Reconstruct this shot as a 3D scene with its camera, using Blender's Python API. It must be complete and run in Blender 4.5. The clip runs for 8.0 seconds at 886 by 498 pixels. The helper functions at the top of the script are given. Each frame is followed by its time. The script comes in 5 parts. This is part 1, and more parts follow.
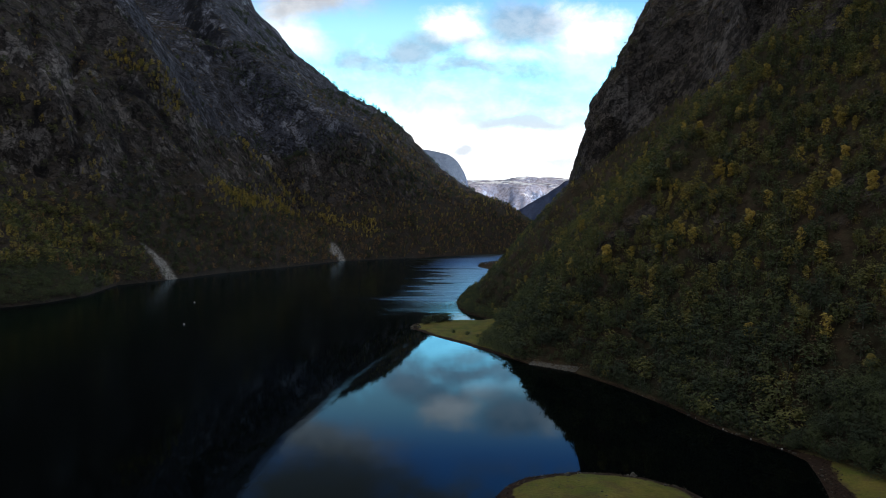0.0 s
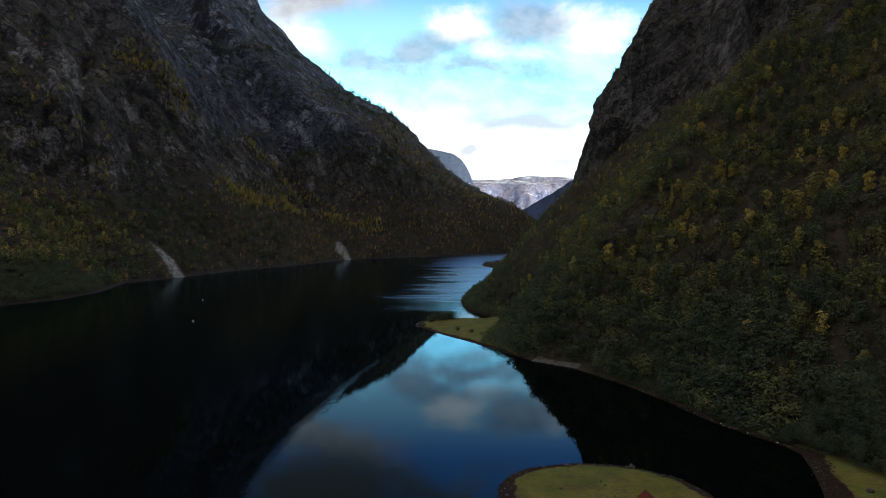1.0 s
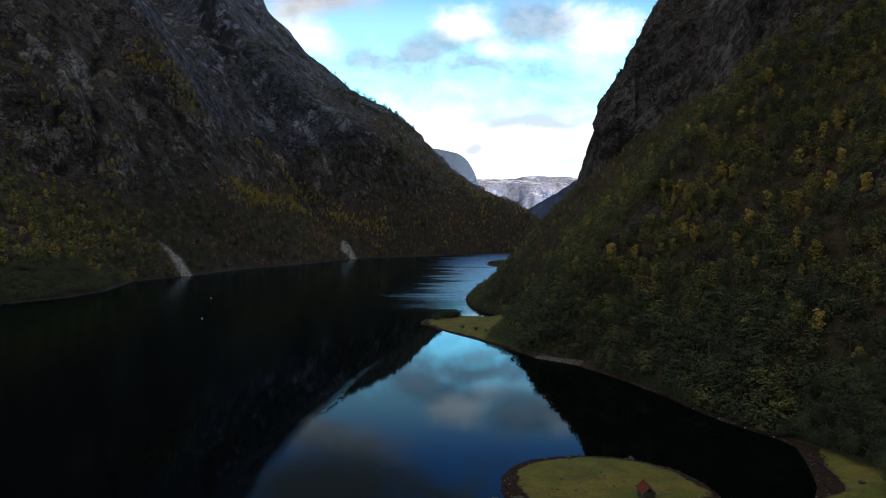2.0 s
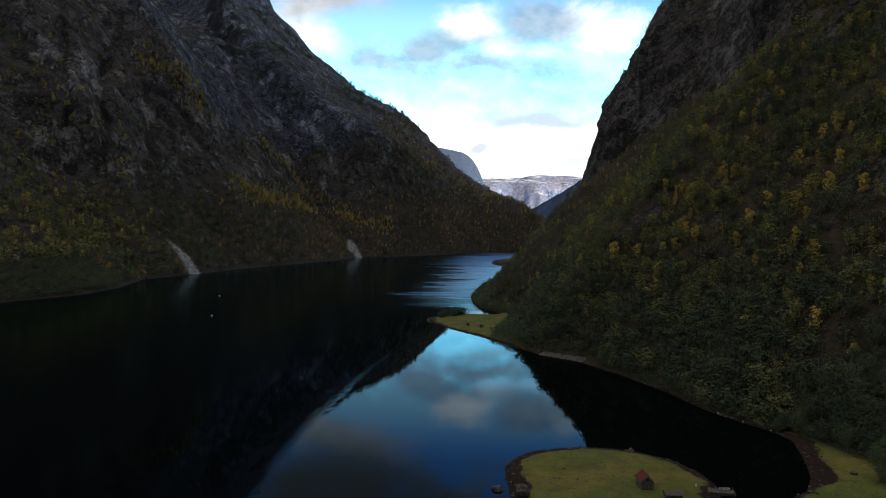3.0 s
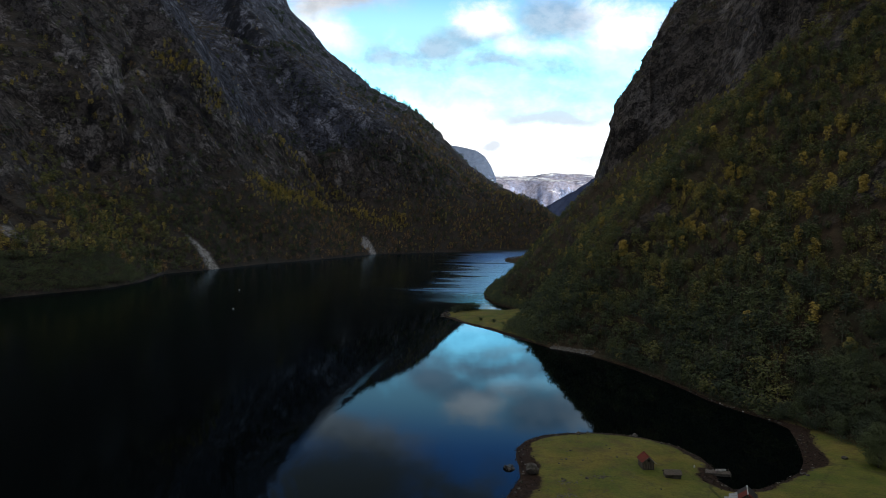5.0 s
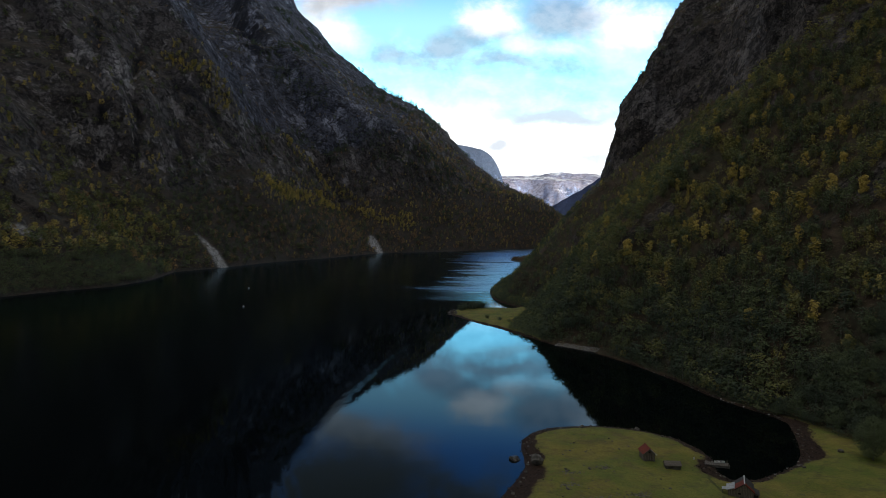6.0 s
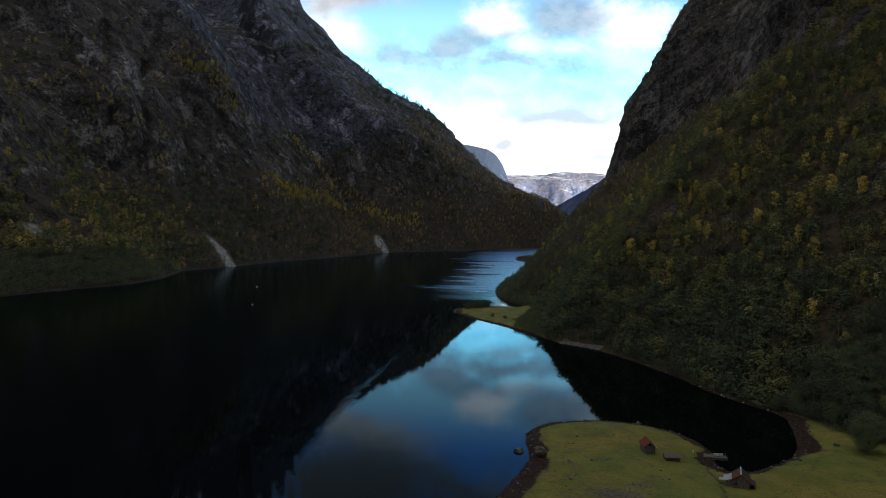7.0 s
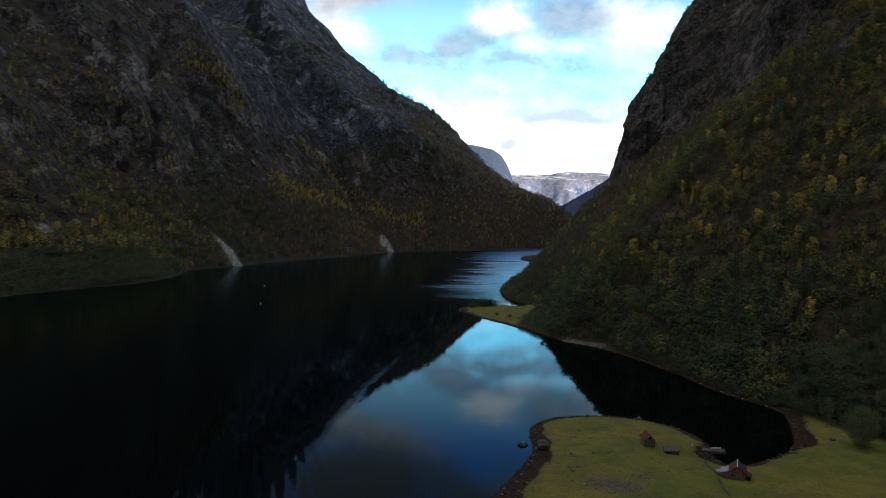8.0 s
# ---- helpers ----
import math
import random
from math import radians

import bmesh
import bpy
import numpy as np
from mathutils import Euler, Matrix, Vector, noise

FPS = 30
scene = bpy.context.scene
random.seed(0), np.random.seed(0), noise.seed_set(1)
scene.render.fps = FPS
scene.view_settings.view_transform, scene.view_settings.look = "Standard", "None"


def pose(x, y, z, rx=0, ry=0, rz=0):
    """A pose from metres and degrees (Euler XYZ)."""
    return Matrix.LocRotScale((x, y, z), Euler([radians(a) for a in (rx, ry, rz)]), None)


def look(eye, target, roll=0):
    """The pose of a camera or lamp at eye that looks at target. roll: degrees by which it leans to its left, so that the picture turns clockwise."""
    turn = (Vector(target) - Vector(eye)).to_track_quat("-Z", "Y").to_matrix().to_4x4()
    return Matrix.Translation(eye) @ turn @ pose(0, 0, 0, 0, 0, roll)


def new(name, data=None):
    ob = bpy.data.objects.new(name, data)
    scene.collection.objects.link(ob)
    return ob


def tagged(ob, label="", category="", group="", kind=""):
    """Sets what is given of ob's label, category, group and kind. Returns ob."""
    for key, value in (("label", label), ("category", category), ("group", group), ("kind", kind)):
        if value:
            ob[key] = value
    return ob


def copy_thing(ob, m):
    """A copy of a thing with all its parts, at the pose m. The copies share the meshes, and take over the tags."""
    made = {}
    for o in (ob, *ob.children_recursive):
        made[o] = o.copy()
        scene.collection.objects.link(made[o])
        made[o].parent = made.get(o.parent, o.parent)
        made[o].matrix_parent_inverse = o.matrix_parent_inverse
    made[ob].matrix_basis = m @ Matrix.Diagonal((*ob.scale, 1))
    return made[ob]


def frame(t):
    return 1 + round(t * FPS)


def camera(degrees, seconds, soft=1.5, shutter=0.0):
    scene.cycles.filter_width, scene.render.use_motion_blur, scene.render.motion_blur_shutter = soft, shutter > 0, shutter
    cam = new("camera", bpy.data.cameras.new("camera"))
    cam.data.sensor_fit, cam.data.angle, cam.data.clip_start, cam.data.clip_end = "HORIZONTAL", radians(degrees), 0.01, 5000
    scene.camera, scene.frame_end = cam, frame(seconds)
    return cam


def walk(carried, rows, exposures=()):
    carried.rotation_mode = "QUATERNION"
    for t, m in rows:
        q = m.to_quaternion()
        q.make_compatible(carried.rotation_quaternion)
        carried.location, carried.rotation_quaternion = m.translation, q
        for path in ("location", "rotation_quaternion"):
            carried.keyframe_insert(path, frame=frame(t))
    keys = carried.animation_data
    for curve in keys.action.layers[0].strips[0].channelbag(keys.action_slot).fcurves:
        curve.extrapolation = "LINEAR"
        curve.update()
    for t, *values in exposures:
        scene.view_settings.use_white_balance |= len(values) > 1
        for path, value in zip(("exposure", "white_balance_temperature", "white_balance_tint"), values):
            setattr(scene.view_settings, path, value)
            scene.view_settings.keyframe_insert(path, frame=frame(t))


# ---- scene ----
# The camera: a drone that drifts straight back over the fjord, 60 m above the water.
cam = camera(66.0, 8.0, soft=0.3)
ROWS = [
    (0.0, -0.00, -0.00, 60.00, 0.000, -2.372, -0.598),
    (0.5, 0.00, -2.80, 59.95, 0.202, -2.404, -0.666),
    (1.0, -0.05, -5.53, 59.87, 0.404, -2.426, -0.722),
    (1.5, -0.12, -8.27, 59.86, 0.599, -2.448, -0.770),
    (3.0, -0.45, -17.08, 59.81, 1.218, -2.547, -0.903),
    (3.5, -0.59, -20.06, 59.80, 1.452, -2.605, -0.970),
    (4.0, -0.76, -23.01, 59.82, 1.719, -2.666, -1.063),
    (4.5, -0.96, -25.93, 59.84, 1.996, -2.721, -1.136),
    (6.0, -1.35, -34.75, 59.90, 2.777, -2.848, -1.264),
    (6.5, -1.50, -37.67, 59.98, 3.001, -2.873, -1.278),
    (7.0, -1.57, -40.58, 60.03, 3.207, -2.895, -1.294),
    (7.5, -1.68, -43.38, 60.19, 3.393, -2.911, -1.301),
    (8.0, -1.72, -46.22, 60.20, 3.589, -2.915, -1.308),
]
walk(cam, [(t, pose(x, y, z, 90 + pitch, 0, yaw) @ pose(0, 0, 0, 0, 0, -roll)) for t, x, y, z, yaw, pitch, roll in ROWS])


# ---- node helpers ----
class Nodes:
    """A short way to write a node tree."""

    def __init__(self, tree):
        self.tree = tree
        tree.nodes.clear()

    def put(self, socket, value):
        if isinstance(value, bpy.types.NodeSocket):
            self.tree.links.new(value, socket)
        elif value is not None:
            socket.default_value = value

    def add(self, kind, *values, out=0, **settings):
        node = self.tree.nodes.new(kind)
        for key, value in settings.items():
            setattr(node, key, value)
        for n, value in enumerate(values):
            self.put(node.inputs[n], value)
        return node.outputs[out]

    def math(self, op, a, b=None, c=None, clamp=False):
        return self.add("ShaderNodeMath", a, b, c, operation=op, use_clamp=clamp)

    def step(self, value, low, high):
        node = self.tree.nodes.new("ShaderNodeMapRange")
        node.interpolation_type = "SMOOTHSTEP"
        for n, v in enumerate((value, low, high, 0.0, 1.0)):
            self.put(node.inputs[n], v)
        return node.outputs[0]

    def mix(self, fac, a, b, blend="MIX"):
        node = self.tree.nodes.new("ShaderNodeMix")
        node.data_type, node.blend_type = "RGBA", blend
        for n, v in ((0, fac), (6, a), (7, b)):
            self.put(node.inputs[n], (*v, 1.0) if isinstance(v, tuple) and len(v) == 3 else v)
        return node.outputs[2]

    def noise(self, vector, scale, detail=4.0, rough=0.55, distort=0.0):
        node = self.tree.nodes.new("ShaderNodeTexNoise")
        for key, v in (("Vector", vector), ("Scale", scale), ("Detail", detail), ("Roughness", rough), ("Distortion", distort)):
            self.put(node.inputs[key], v)
        return node.outputs[0]

    def scaled(self, vector, x, y, z, turn=0.0):
        node = self.tree.nodes.new("ShaderNodeMapping")
        self.put(node.inputs[0], vector)
        node.inputs[2].default_value, node.inputs[3].default_value = (0, 0, radians(turn)), (x, y, z)
        return node.outputs[0]

    def attribute(self, name):
        return self.add("ShaderNodeAttribute", attribute_name=name, out=2)

    def bump(self, height, strength, distance, normal=None):
        node = self.tree.nodes.new("ShaderNodeBump")
        for key, v in (("Height", height), ("Strength", strength), ("Distance", distance), ("Normal", normal)):
            self.put(node.inputs[key], v)
        return node.outputs[0]

    def surface(self, colour, rough, normal=None, **more):
        node = self.tree.nodes.new("ShaderNodeBsdfPrincipled")
        self.put(node.inputs["Base Color"], (*colour, 1.0) if isinstance(colour, tuple) else colour)
        self.put(node.inputs["Roughness"], rough)
        self.put(node.inputs["Normal"], normal)
        for key, v in more.items():
            self.put(node.inputs[key.replace("_", " ")], v)
        out = self.tree.nodes.new("ShaderNodeOutputMaterial")
        self.tree.links.new(node.outputs[0], out.inputs[0])


def material(name):
    m = bpy.data.materials.new(name)
    m.use_nodes = True
    return m, Nodes(m.node_tree)


# ---- sky and sun ----
SUN_HEIGHT, SUN_TURN = radians(10.0), radians(130.0)
world = bpy.data.worlds.new("world")
scene.world = world
world.use_nodes = True
n = Nodes(world.node_tree)
sky = n.add("ShaderNodeTexSky", sky_type="NISHITA", sun_disc=False, sun_elevation=SUN_HEIGHT, sun_rotation=SUN_TURN)
way = n.add("ShaderNodeTexCoord")
xyz = n.tree.nodes.new("ShaderNodeSeparateXYZ")
n.put(xyz.inputs[0], way)
ahead = n.math("MAXIMUM", n.math("ABSOLUTE", xyz.outputs[1]), 0.02)
across, up = n.math("DIVIDE", xyz.outputs[0], ahead), n.math("DIVIDE", xyz.outputs[2], ahead)
flat = n.tree.nodes.new("ShaderNodeCombineXYZ")
n.put(flat.inputs[0], across), n.put(flat.inputs[1], n.math("MULTIPLY", up, 1.35)), n.put(flat.inputs[2], 0.3)
puffs = n.noise(flat.outputs[0], 11.0, 10.0, 0.62, 0.15)
wisps = n.noise(flat.outputs[0], 26.0, 6.0, 0.62, 0.2)
drift = n.add("ShaderNodeTexNoise", flat.outputs[0], None, 16.0, 5.0, out=1)
shift = n.tree.nodes.new("ShaderNodeSeparateXYZ")
n.put(shift.inputs[0], drift)
across_torn = n.math("ADD", across, n.math("MULTIPLY", n.math("SUBTRACT", shift.outputs[0], 0.5), 0.07))
up_torn = n.math("ADD", up, n.math("MULTIPLY", n.math("SUBTRACT", shift.outputs[1], 0.5), 0.045))


def bank(x, z, wide, high, lift, ragged=1.0, tilt=0.0):
    """A cloud bank: a leaning oval in the sky, torn by the noise."""
    dx, dz = n.math("SUBTRACT", across_torn, x), n.math("SUBTRACT", up_torn, z)
    c, k = math.cos(radians(tilt)), math.sin(radians(tilt))
    a = n.math("DIVIDE", n.math("ADD", n.math("MULTIPLY", dx, c), n.math("MULTIPLY", dz, k)), wide)
    b = n.math("DIVIDE", n.math("SUBTRACT", n.math("MULTIPLY", dz, c), n.math("MULTIPLY", dx, k)), high)
    far = n.math("SQRT", n.math("ADD", n.math("MULTIPLY", a, a), n.math("MULTIPLY", b, b)))
    torn = n.math("ADD", far, n.math("MULTIPLY", n.math("SUBTRACT", puffs, 0.5), -2.6 * ragged))
    return n.math("MULTIPLY", n.step(torn, 1.45, 0.35), lift)


def most(*values):
    top = values[0]
    for value in values[1:]:
        top = n.math("MAXIMUM", top, value)
    return top


# blue air, white veil low down, bright cumulus and the grey undersides
blue = n.mix(1.0, sky, (0.085, 0.125, 0.15), "MULTIPLY")
low_air = n.mix(0.85, blue, n.mix(n.step(up, 0.265, 0.365), (0.55, 1.12, 1.45), (0.15, 0.52, 1.40)))
air = n.mix(n.step(up, 0.50, 0.85), low_air, n.mix(0.88, blue, (0.90, 0.86, 0.80)))
torn_up = n.math("ADD", up, n.math("MULTIPLY", n.math("SUBTRACT", puffs, 0.5), 0.22))
bright = n.mix(n.step(up, 0.12, 0.18), (1.30, 1.32, 1.34), (0.80, 2.20, 2.85))
dapple = n.mix(n.step(wisps, 0.3, 0.7), (0.86, 0.89, 0.91), (1.14, 1.13, 1.12))
hazy = n.mix(n.step(torn_up, 0.250, 0.165), air, n.mix(1.0, bright, dapple, "MULTIPLY"))
puffy = most(bank(0.013, 0.276, 0.045, 0.026, 1.0), bank(0.060, 0.252, 0.060, 0.020, 0.9, 1.0, -20), bank(0.205, 0.262, 0.065, 0.050, 1.0), bank(0.125, 0.238, 0.060, 0.014, 0.8), bank(-0.215, 0.245, 0.05, 0.09, 0.75, 0.8, 35),
             n.math("MULTIPLY", n.step(puffs, 0.50, 0.62), n.math("MULTIPLY", n.step(up, 0.36, 0.50), 0.08)))
body = n.mix(puffy, hazy, n.mix(1.0, n.mix(n.step(up, 0.225, 0.265), (0.86, 2.12, 2.75), (1.26, 1.28, 1.34)), dapple, "MULTIPLY"))
veil = n.mix(most(bank(0.115, 0.143, 0.105, 0.012, 0.85, 0.6), bank(0.021, 0.101, 0.016, 0.009, 0.8, 0.5), bank(0.166, 0.086, 0.022, 0.010, 0.6, 0.5), bank(0.05, 0.195, 0.03, 0.008, 0.35)), body, (0.66, 0.74, 0.84))
rose = n.mix(bank(-0.190, 0.322, 0.115, 0.038, 0.92, 0.6, 12), veil, n.mix(n.step(wisps, 0.35, 0.65), (0.60, 0.62, 0.66), (0.76, 0.76, 0.78)))
grey = most(bank(-0.110, 0.229, 0.080, 0.020, 0.76, 0.45), bank(-0.040, 0.243, 0.100, 0.021, 0.76, 0.45, 13), bank(0.045, 0.229, 0.095, 0.013, 0.72, 0.45), bank(0.118, 0.284, 0.060, 0.034, 0.82, 0.5), bank(0.130, 0.222, 0.060, 0.018, 0.62, 0.7), bank(0.060, 0.262, 0.03, 0.012, 0.35), bank(0.010, 0.240, 0.055, 0.012, 0.6, 0.5, -8), bank(0.085, 0.262, 0.030, 0.016, 0.45),
            n.math("MULTIPLY", n.step(up, 0.335, 0.42), n.math("MULTIPLY", n.step(puffs, 0.40, 0.56), 0.9)))
shaded = n.mix(grey, rose, n.mix(n.step(up, 0.33, 0.50), n.mix(n.step(wisps, 0.35, 0.65), (0.31, 0.46, 0.63), (0.51, 0.63, 0.78)), (0.14, 0.165, 0.20)))
clouds = n.mix(bank(-0.18, 0.410, 0.17, 0.070, 0.95, 0.28), shaded, (0.19, 0.205, 0.205))
back = n.tree.nodes.new("ShaderNodeBackground")
n.put(back.inputs[0], clouds)
back.inputs[1].default_value = 1.0
out = n.tree.nodes.new("ShaderNodeOutputWorld")
n.tree.links.new(back.outputs[0], out.inputs[0])

sun = new("sun", bpy.data.lights.new("sun", "SUN"))
sun.data.energy, sun.data.angle, sun.data.color = 5.0, radians(0.53), (1.0, 0.92, 0.80)
sun.matrix_world = look((0, 0, 0), (-math.sin(SUN_TURN) * math.cos(SUN_HEIGHT), -math.cos(SUN_TURN) * math.cos(SUN_HEIGHT), -math.sin(SUN_HEIGHT)))
sun.location = (600, -1200, 900)


# ---- materials of the land ----
def place(n):
    return n.add("ShaderNodeNewGeometry")


def land_material(name, litter, moss, rock_dark, rock_pale, grass=False, snow=0.0, cliff=(0.34, 0.52), grain=1.0, slab=None, beds=0.0):
    """Ground under the trees, bare rock where it is steep, meadow, beach and scree where the land says so."""
    m, n = material(name)
    p = n.scaled(place(n), grain, grain, grain)
    big, mid, fine = n.noise(p, 0.012, 5.0), n.noise(p, 0.09, 6.0, 0.62), n.noise(p, 0.7, 8.0, 0.65)
    streak = n.noise(n.scaled(p, 0.10, 0.10, 0.05), 1.0, 4.0, 0.55, 0.0)
    crack = n.noise(n.scaled(p, 0.30, 0.30, 0.20), 1.0, 9.0, 0.72, 0.2)
    up = n.tree.nodes.new("ShaderNodeSeparateXYZ")
    n.put(up.inputs[0], n.add("ShaderNodeNewGeometry", out=3))
    soil = n.mix(n.step(mid, 0.35, 0.65), litter, moss)
    soil = n.mix(n.math("MULTIPLY", n.step(n.noise(p, 0.45, 9.0, 0.75), 0.40, 0.62), 0.8), soil, tuple(0.32 * c for c in litter))
    patches = n.noise(n.scaled(p, 1.0, 1.0, 0.6), 0.034, 9.0, 0.66)
    plain_dark, plain_pale = rock_dark, rock_pale
    if slab:
        rock_dark, rock_pale = (n.mix(n.attribute("slab"), a, b) for a, b in zip((rock_dark, rock_pale), slab))
    rock = n.mix(n.math("MAXIMUM", n.math("MULTIPLY", n.step(patches, 0.53, 0.60), 0.6), n.math("MULTIPLY", n.attribute("pale"), n.step(patches, 0.40, 0.48))), rock_dark, rock_pale)
    warp = n.add("ShaderNodeVectorMath", p, n.add("ShaderNodeVectorMath", n.add("ShaderNodeTexNoise", p, None, 0.11, 4.0, out=1), (14.0, 14.0, 14.0), operation="MULTIPLY"), operation="ADD")
    slabs, joints, chips = (n.tree.nodes.new("ShaderNodeTexVoronoi") for _ in range(3))
    joints.feature = "DISTANCE_TO_EDGE"
    for node, size, tall in ((slabs, 0.10, 0.085), (joints, 0.10, 0.085), (chips, 0.34, 0.34)):
        n.put(node.inputs["Vector"], n.scaled(warp, size, size, tall)), n.put(node.inputs["Scale"], 1.0)
    one = lambda node: n.add("ShaderNodeSeparateColor", node.outputs[1])
    tone = n.math("ADD", n.math("MULTIPLY", one(slabs), 0.62), n.math("MULTIPLY", one(chips), 0.55))
    tone = n.math("ADD", n.math("ADD", tone, n.math("MULTIPLY", n.math("SUBTRACT", streak, 0.5), 0.35)), n.math("ADD", n.math("MULTIPLY", n.math("SUBTRACT", n.noise(p, 0.75, 4.0, 0.8), 0.5), 2.6), n.math("MULTIPLY", n.math("SUBTRACT", n.noise(p, 0.26, 4.0, 0.7), 0.5), 2.0)))
    rock = n.mix(1.0, rock, n.mix(n.step(tone, 0.05, 1.15), (0.42, 0.42, 0.43), (2.45, 2.43, 2.40)), "MULTIPLY")
    rock = n.mix(n.math("MULTIPLY", n.step(joints.outputs[0], 0.05, 0.0), n.step(mid, 0.40, 0.60)), rock, tuple(0.25 * c for c in plain_dark))
    clefts = n.tree.nodes.new("ShaderNodeTexVoronoi")
    clefts.feature = "DISTANCE_TO_EDGE"
    n.put(clefts.inputs["Vector"], n.scaled(warp, 0.036, 0.036, 0.018)), n.put(clefts.inputs["Scale"], 1.0)
    rock = n.mix(n.math("MULTIPLY", n.step(n.math("ADD", clefts.outputs[0], n.math("MULTIPLY", n.math("SUBTRACT", mid, 0.5), 0.12)), 0.075, 0.0), n.math("MULTIPLY", n.step(patches, 0.42, 0.54), 0.0 if beds else 0.75)), rock, tuple(0.22 * c for c in plain_dark))
    if beds:
        spot = n.tree.nodes.new("ShaderNodeSeparateXYZ")
        n.put(spot.inputs[0], warp)
        bed = n.tree.nodes.new("ShaderNodeCombineXYZ")
        n.put(bed.inputs[0], n.math("SUBTRACT", n.math("MULTIPLY", spot.outputs[2], 0.26), n.math("MULTIPLY", spot.outputs[0], 0.17)))
        n.put(bed.inputs[1], n.math("MULTIPLY", spot.outputs[1], 0.03)), n.put(bed.inputs[2], n.math("MULTIPLY", spot.outputs[0], 0.03))
        layer = n.noise(bed.outputs[0], 1.0, 7.0, 0.72)
        rock = n.mix(1.0, rock, n.mix(n.step(layer, 0.36, 0.64), (0.45, 0.45, 0.45), (1.45, 1.42, 1.38)), "MULTIPLY")
        tone = n.math("ADD", tone, n.math("MULTIPLY", layer, beds))
    # Shade of overhangs and clefts, painted near-black over the rock.
    if slab:
        rock = n.mix(n.math("MULTIPLY", n.attribute("dark_stone"), n.step(patches, 0.60, 0.48)), rock, (0.016, 0.018, 0.026))
    lean = n.math("ADD", up.outputs[2], n.math("MULTIPLY", n.math("SUBTRACT", mid, 0.5), 0.55))
    bare = n.step(n.math("SUBTRACT", lean, n.math("MULTIPLY", n.attribute("bare"), 0.6)), cliff[1], cliff[0])
    colour = n.mix(bare, soil, rock)
    height = n.math("ADD", n.math("ADD", n.math("MULTIPLY", crack, n.math("ADD", 0.4, n.math("MULTIPLY", bare, 0.4))), n.math("MULTIPLY", n.math("MULTIPLY", tone, bare), 0.7)), n.math("MULTIPLY", fine, 0.35))
    scree = n.math("MULTIPLY", n.attribute("scree"), n.step(n.noise(p, 0.30, 7.0, 0.72), 0.38, 0.52))
    colour = n.mix(scree, colour, n.mix(n.step(fine, 0.35, 0.6), (0.10, 0.10, 0.10), (0.46, 0.46, 0.45)))
    if grass:
        sward = n.mix(n.step(mid, 0.36, 0.62), (0.148, 0.162, 0.030), (0.240, 0.206, 0.046))
        sward = n.mix(n.math("MULTIPLY", n.step(n.noise(p, 0.22, 8.0, 0.75), 0.48, 0.64), 0.75), sward, (0.150, 0.112, 0.046))
        sward = n.mix(n.math("MULTIPLY", n.step(n.noise(p, 1.1, 7.0, 0.78), 0.48, 0.66), 0.42), sward, (0.060, 0.066, 0.018))
        sward = n.mix(1.0, sward, n.mix(n.step(n.noise(p, 2.8, 5.0, 0.8), 0.36, 0.64), (0.80, 0.80, 0.79), (1.18, 1.18, 1.18)), "MULTIPLY")
        sward = n.mix(n.math("MULTIPLY", n.step(n.noise(p, 0.035, 4.0, 0.6), 0.44, 0.60), 0.55), sward, n.mix(1.0, sward, (0.62, 0.92, 0.85), "MULTIPLY"))
        torn = n.math("MULTIPLY", n.math("SUBTRACT", n.noise(p, 0.9, 6.0, 0.7), 0.5), 0.9)
        worn = n.step(n.math("ADD", n.attribute("track"), torn), 0.40, 0.75)
        sward = n.mix(n.math("MULTIPLY", worn, 0.7), sward, (0.045, 0.058, 0.018))
        colour = n.mix(n.attribute("meadow"), colour, sward)
        shingle = n.mix(n.step(n.noise(p, 2.6, 6.0, 0.75), 0.40, 0.62), (0.015, 0.008, 0.005), (0.055, 0.031, 0.020))
        shingle = n.mix(n.step(n.noise(p, 1.3, 3.0, 0.6), 0.70, 0.78), shingle, (0.13, 0.115, 0.10))
        fringe = n.step(n.math("ADD", n.attribute("beach"), n.math("MULTIPLY", torn, 1.3)), 0.04, 0.42)
        colour = n.mix(n.math("MULTIPLY", fringe, 0.6), colour, (0.105, 0.078, 0.036))
        colour = n.mix(n.step(n.math("ADD", n.attribute("beach"), n.math("MULTIPLY", torn, 1.2)), 0.32, 0.68), colour, shingle)
    if snow:
        white = n.step(n.math("ADD", lean, n.math("MULTIPLY", n.math("SUBTRACT", streak, 0.5), 0.35)), snow, snow + 0.14)
        colour = n.mix(white, colour, (0.80, 0.82, 0.86))
    n.surface(colour, 0.92, n.bump(height, 1.0, 1.5 if not grass else 0.7), Specular_IOR_Level=0.25)
    return m


FOREST_FLOOR = land_material("forest_floor", (0.088, 0.060, 0.038), (0.054, 0.055, 0.030), (0.060, 0.053, 0.049), (0.108, 0.101, 0.098), grass=True, beds=1.2)
CRAG = land_material("crag", (0.078, 0.060, 0.050), (0.052, 0.053, 0.044), (0.066, 0.059, 0.057), (0.215, 0.203, 0.200), cliff=(0.30, 0.46), slab=((0.058, 0.062, 0.080), (0.198, 0.208, 0.248)))
# Far rock: blue haze and shade are mixed into the base colours.
HAZY_CRAG = land_material("hazy_crag", (0.13, 0.17, 0.26), (0.10, 0.14, 0.22), (0.07, 0.10, 0.18), (0.34, 0.41, 0.56), snow=1.05, grain=0.5)
HAZY_FELL = land_material("hazy_fell", (0.38, 0.36, 0.44), (0.28, 0.31, 0.46), (0.20, 0.26, 0.44), (0.95, 0.91, 0.86), snow=0.90, grain=0.14)
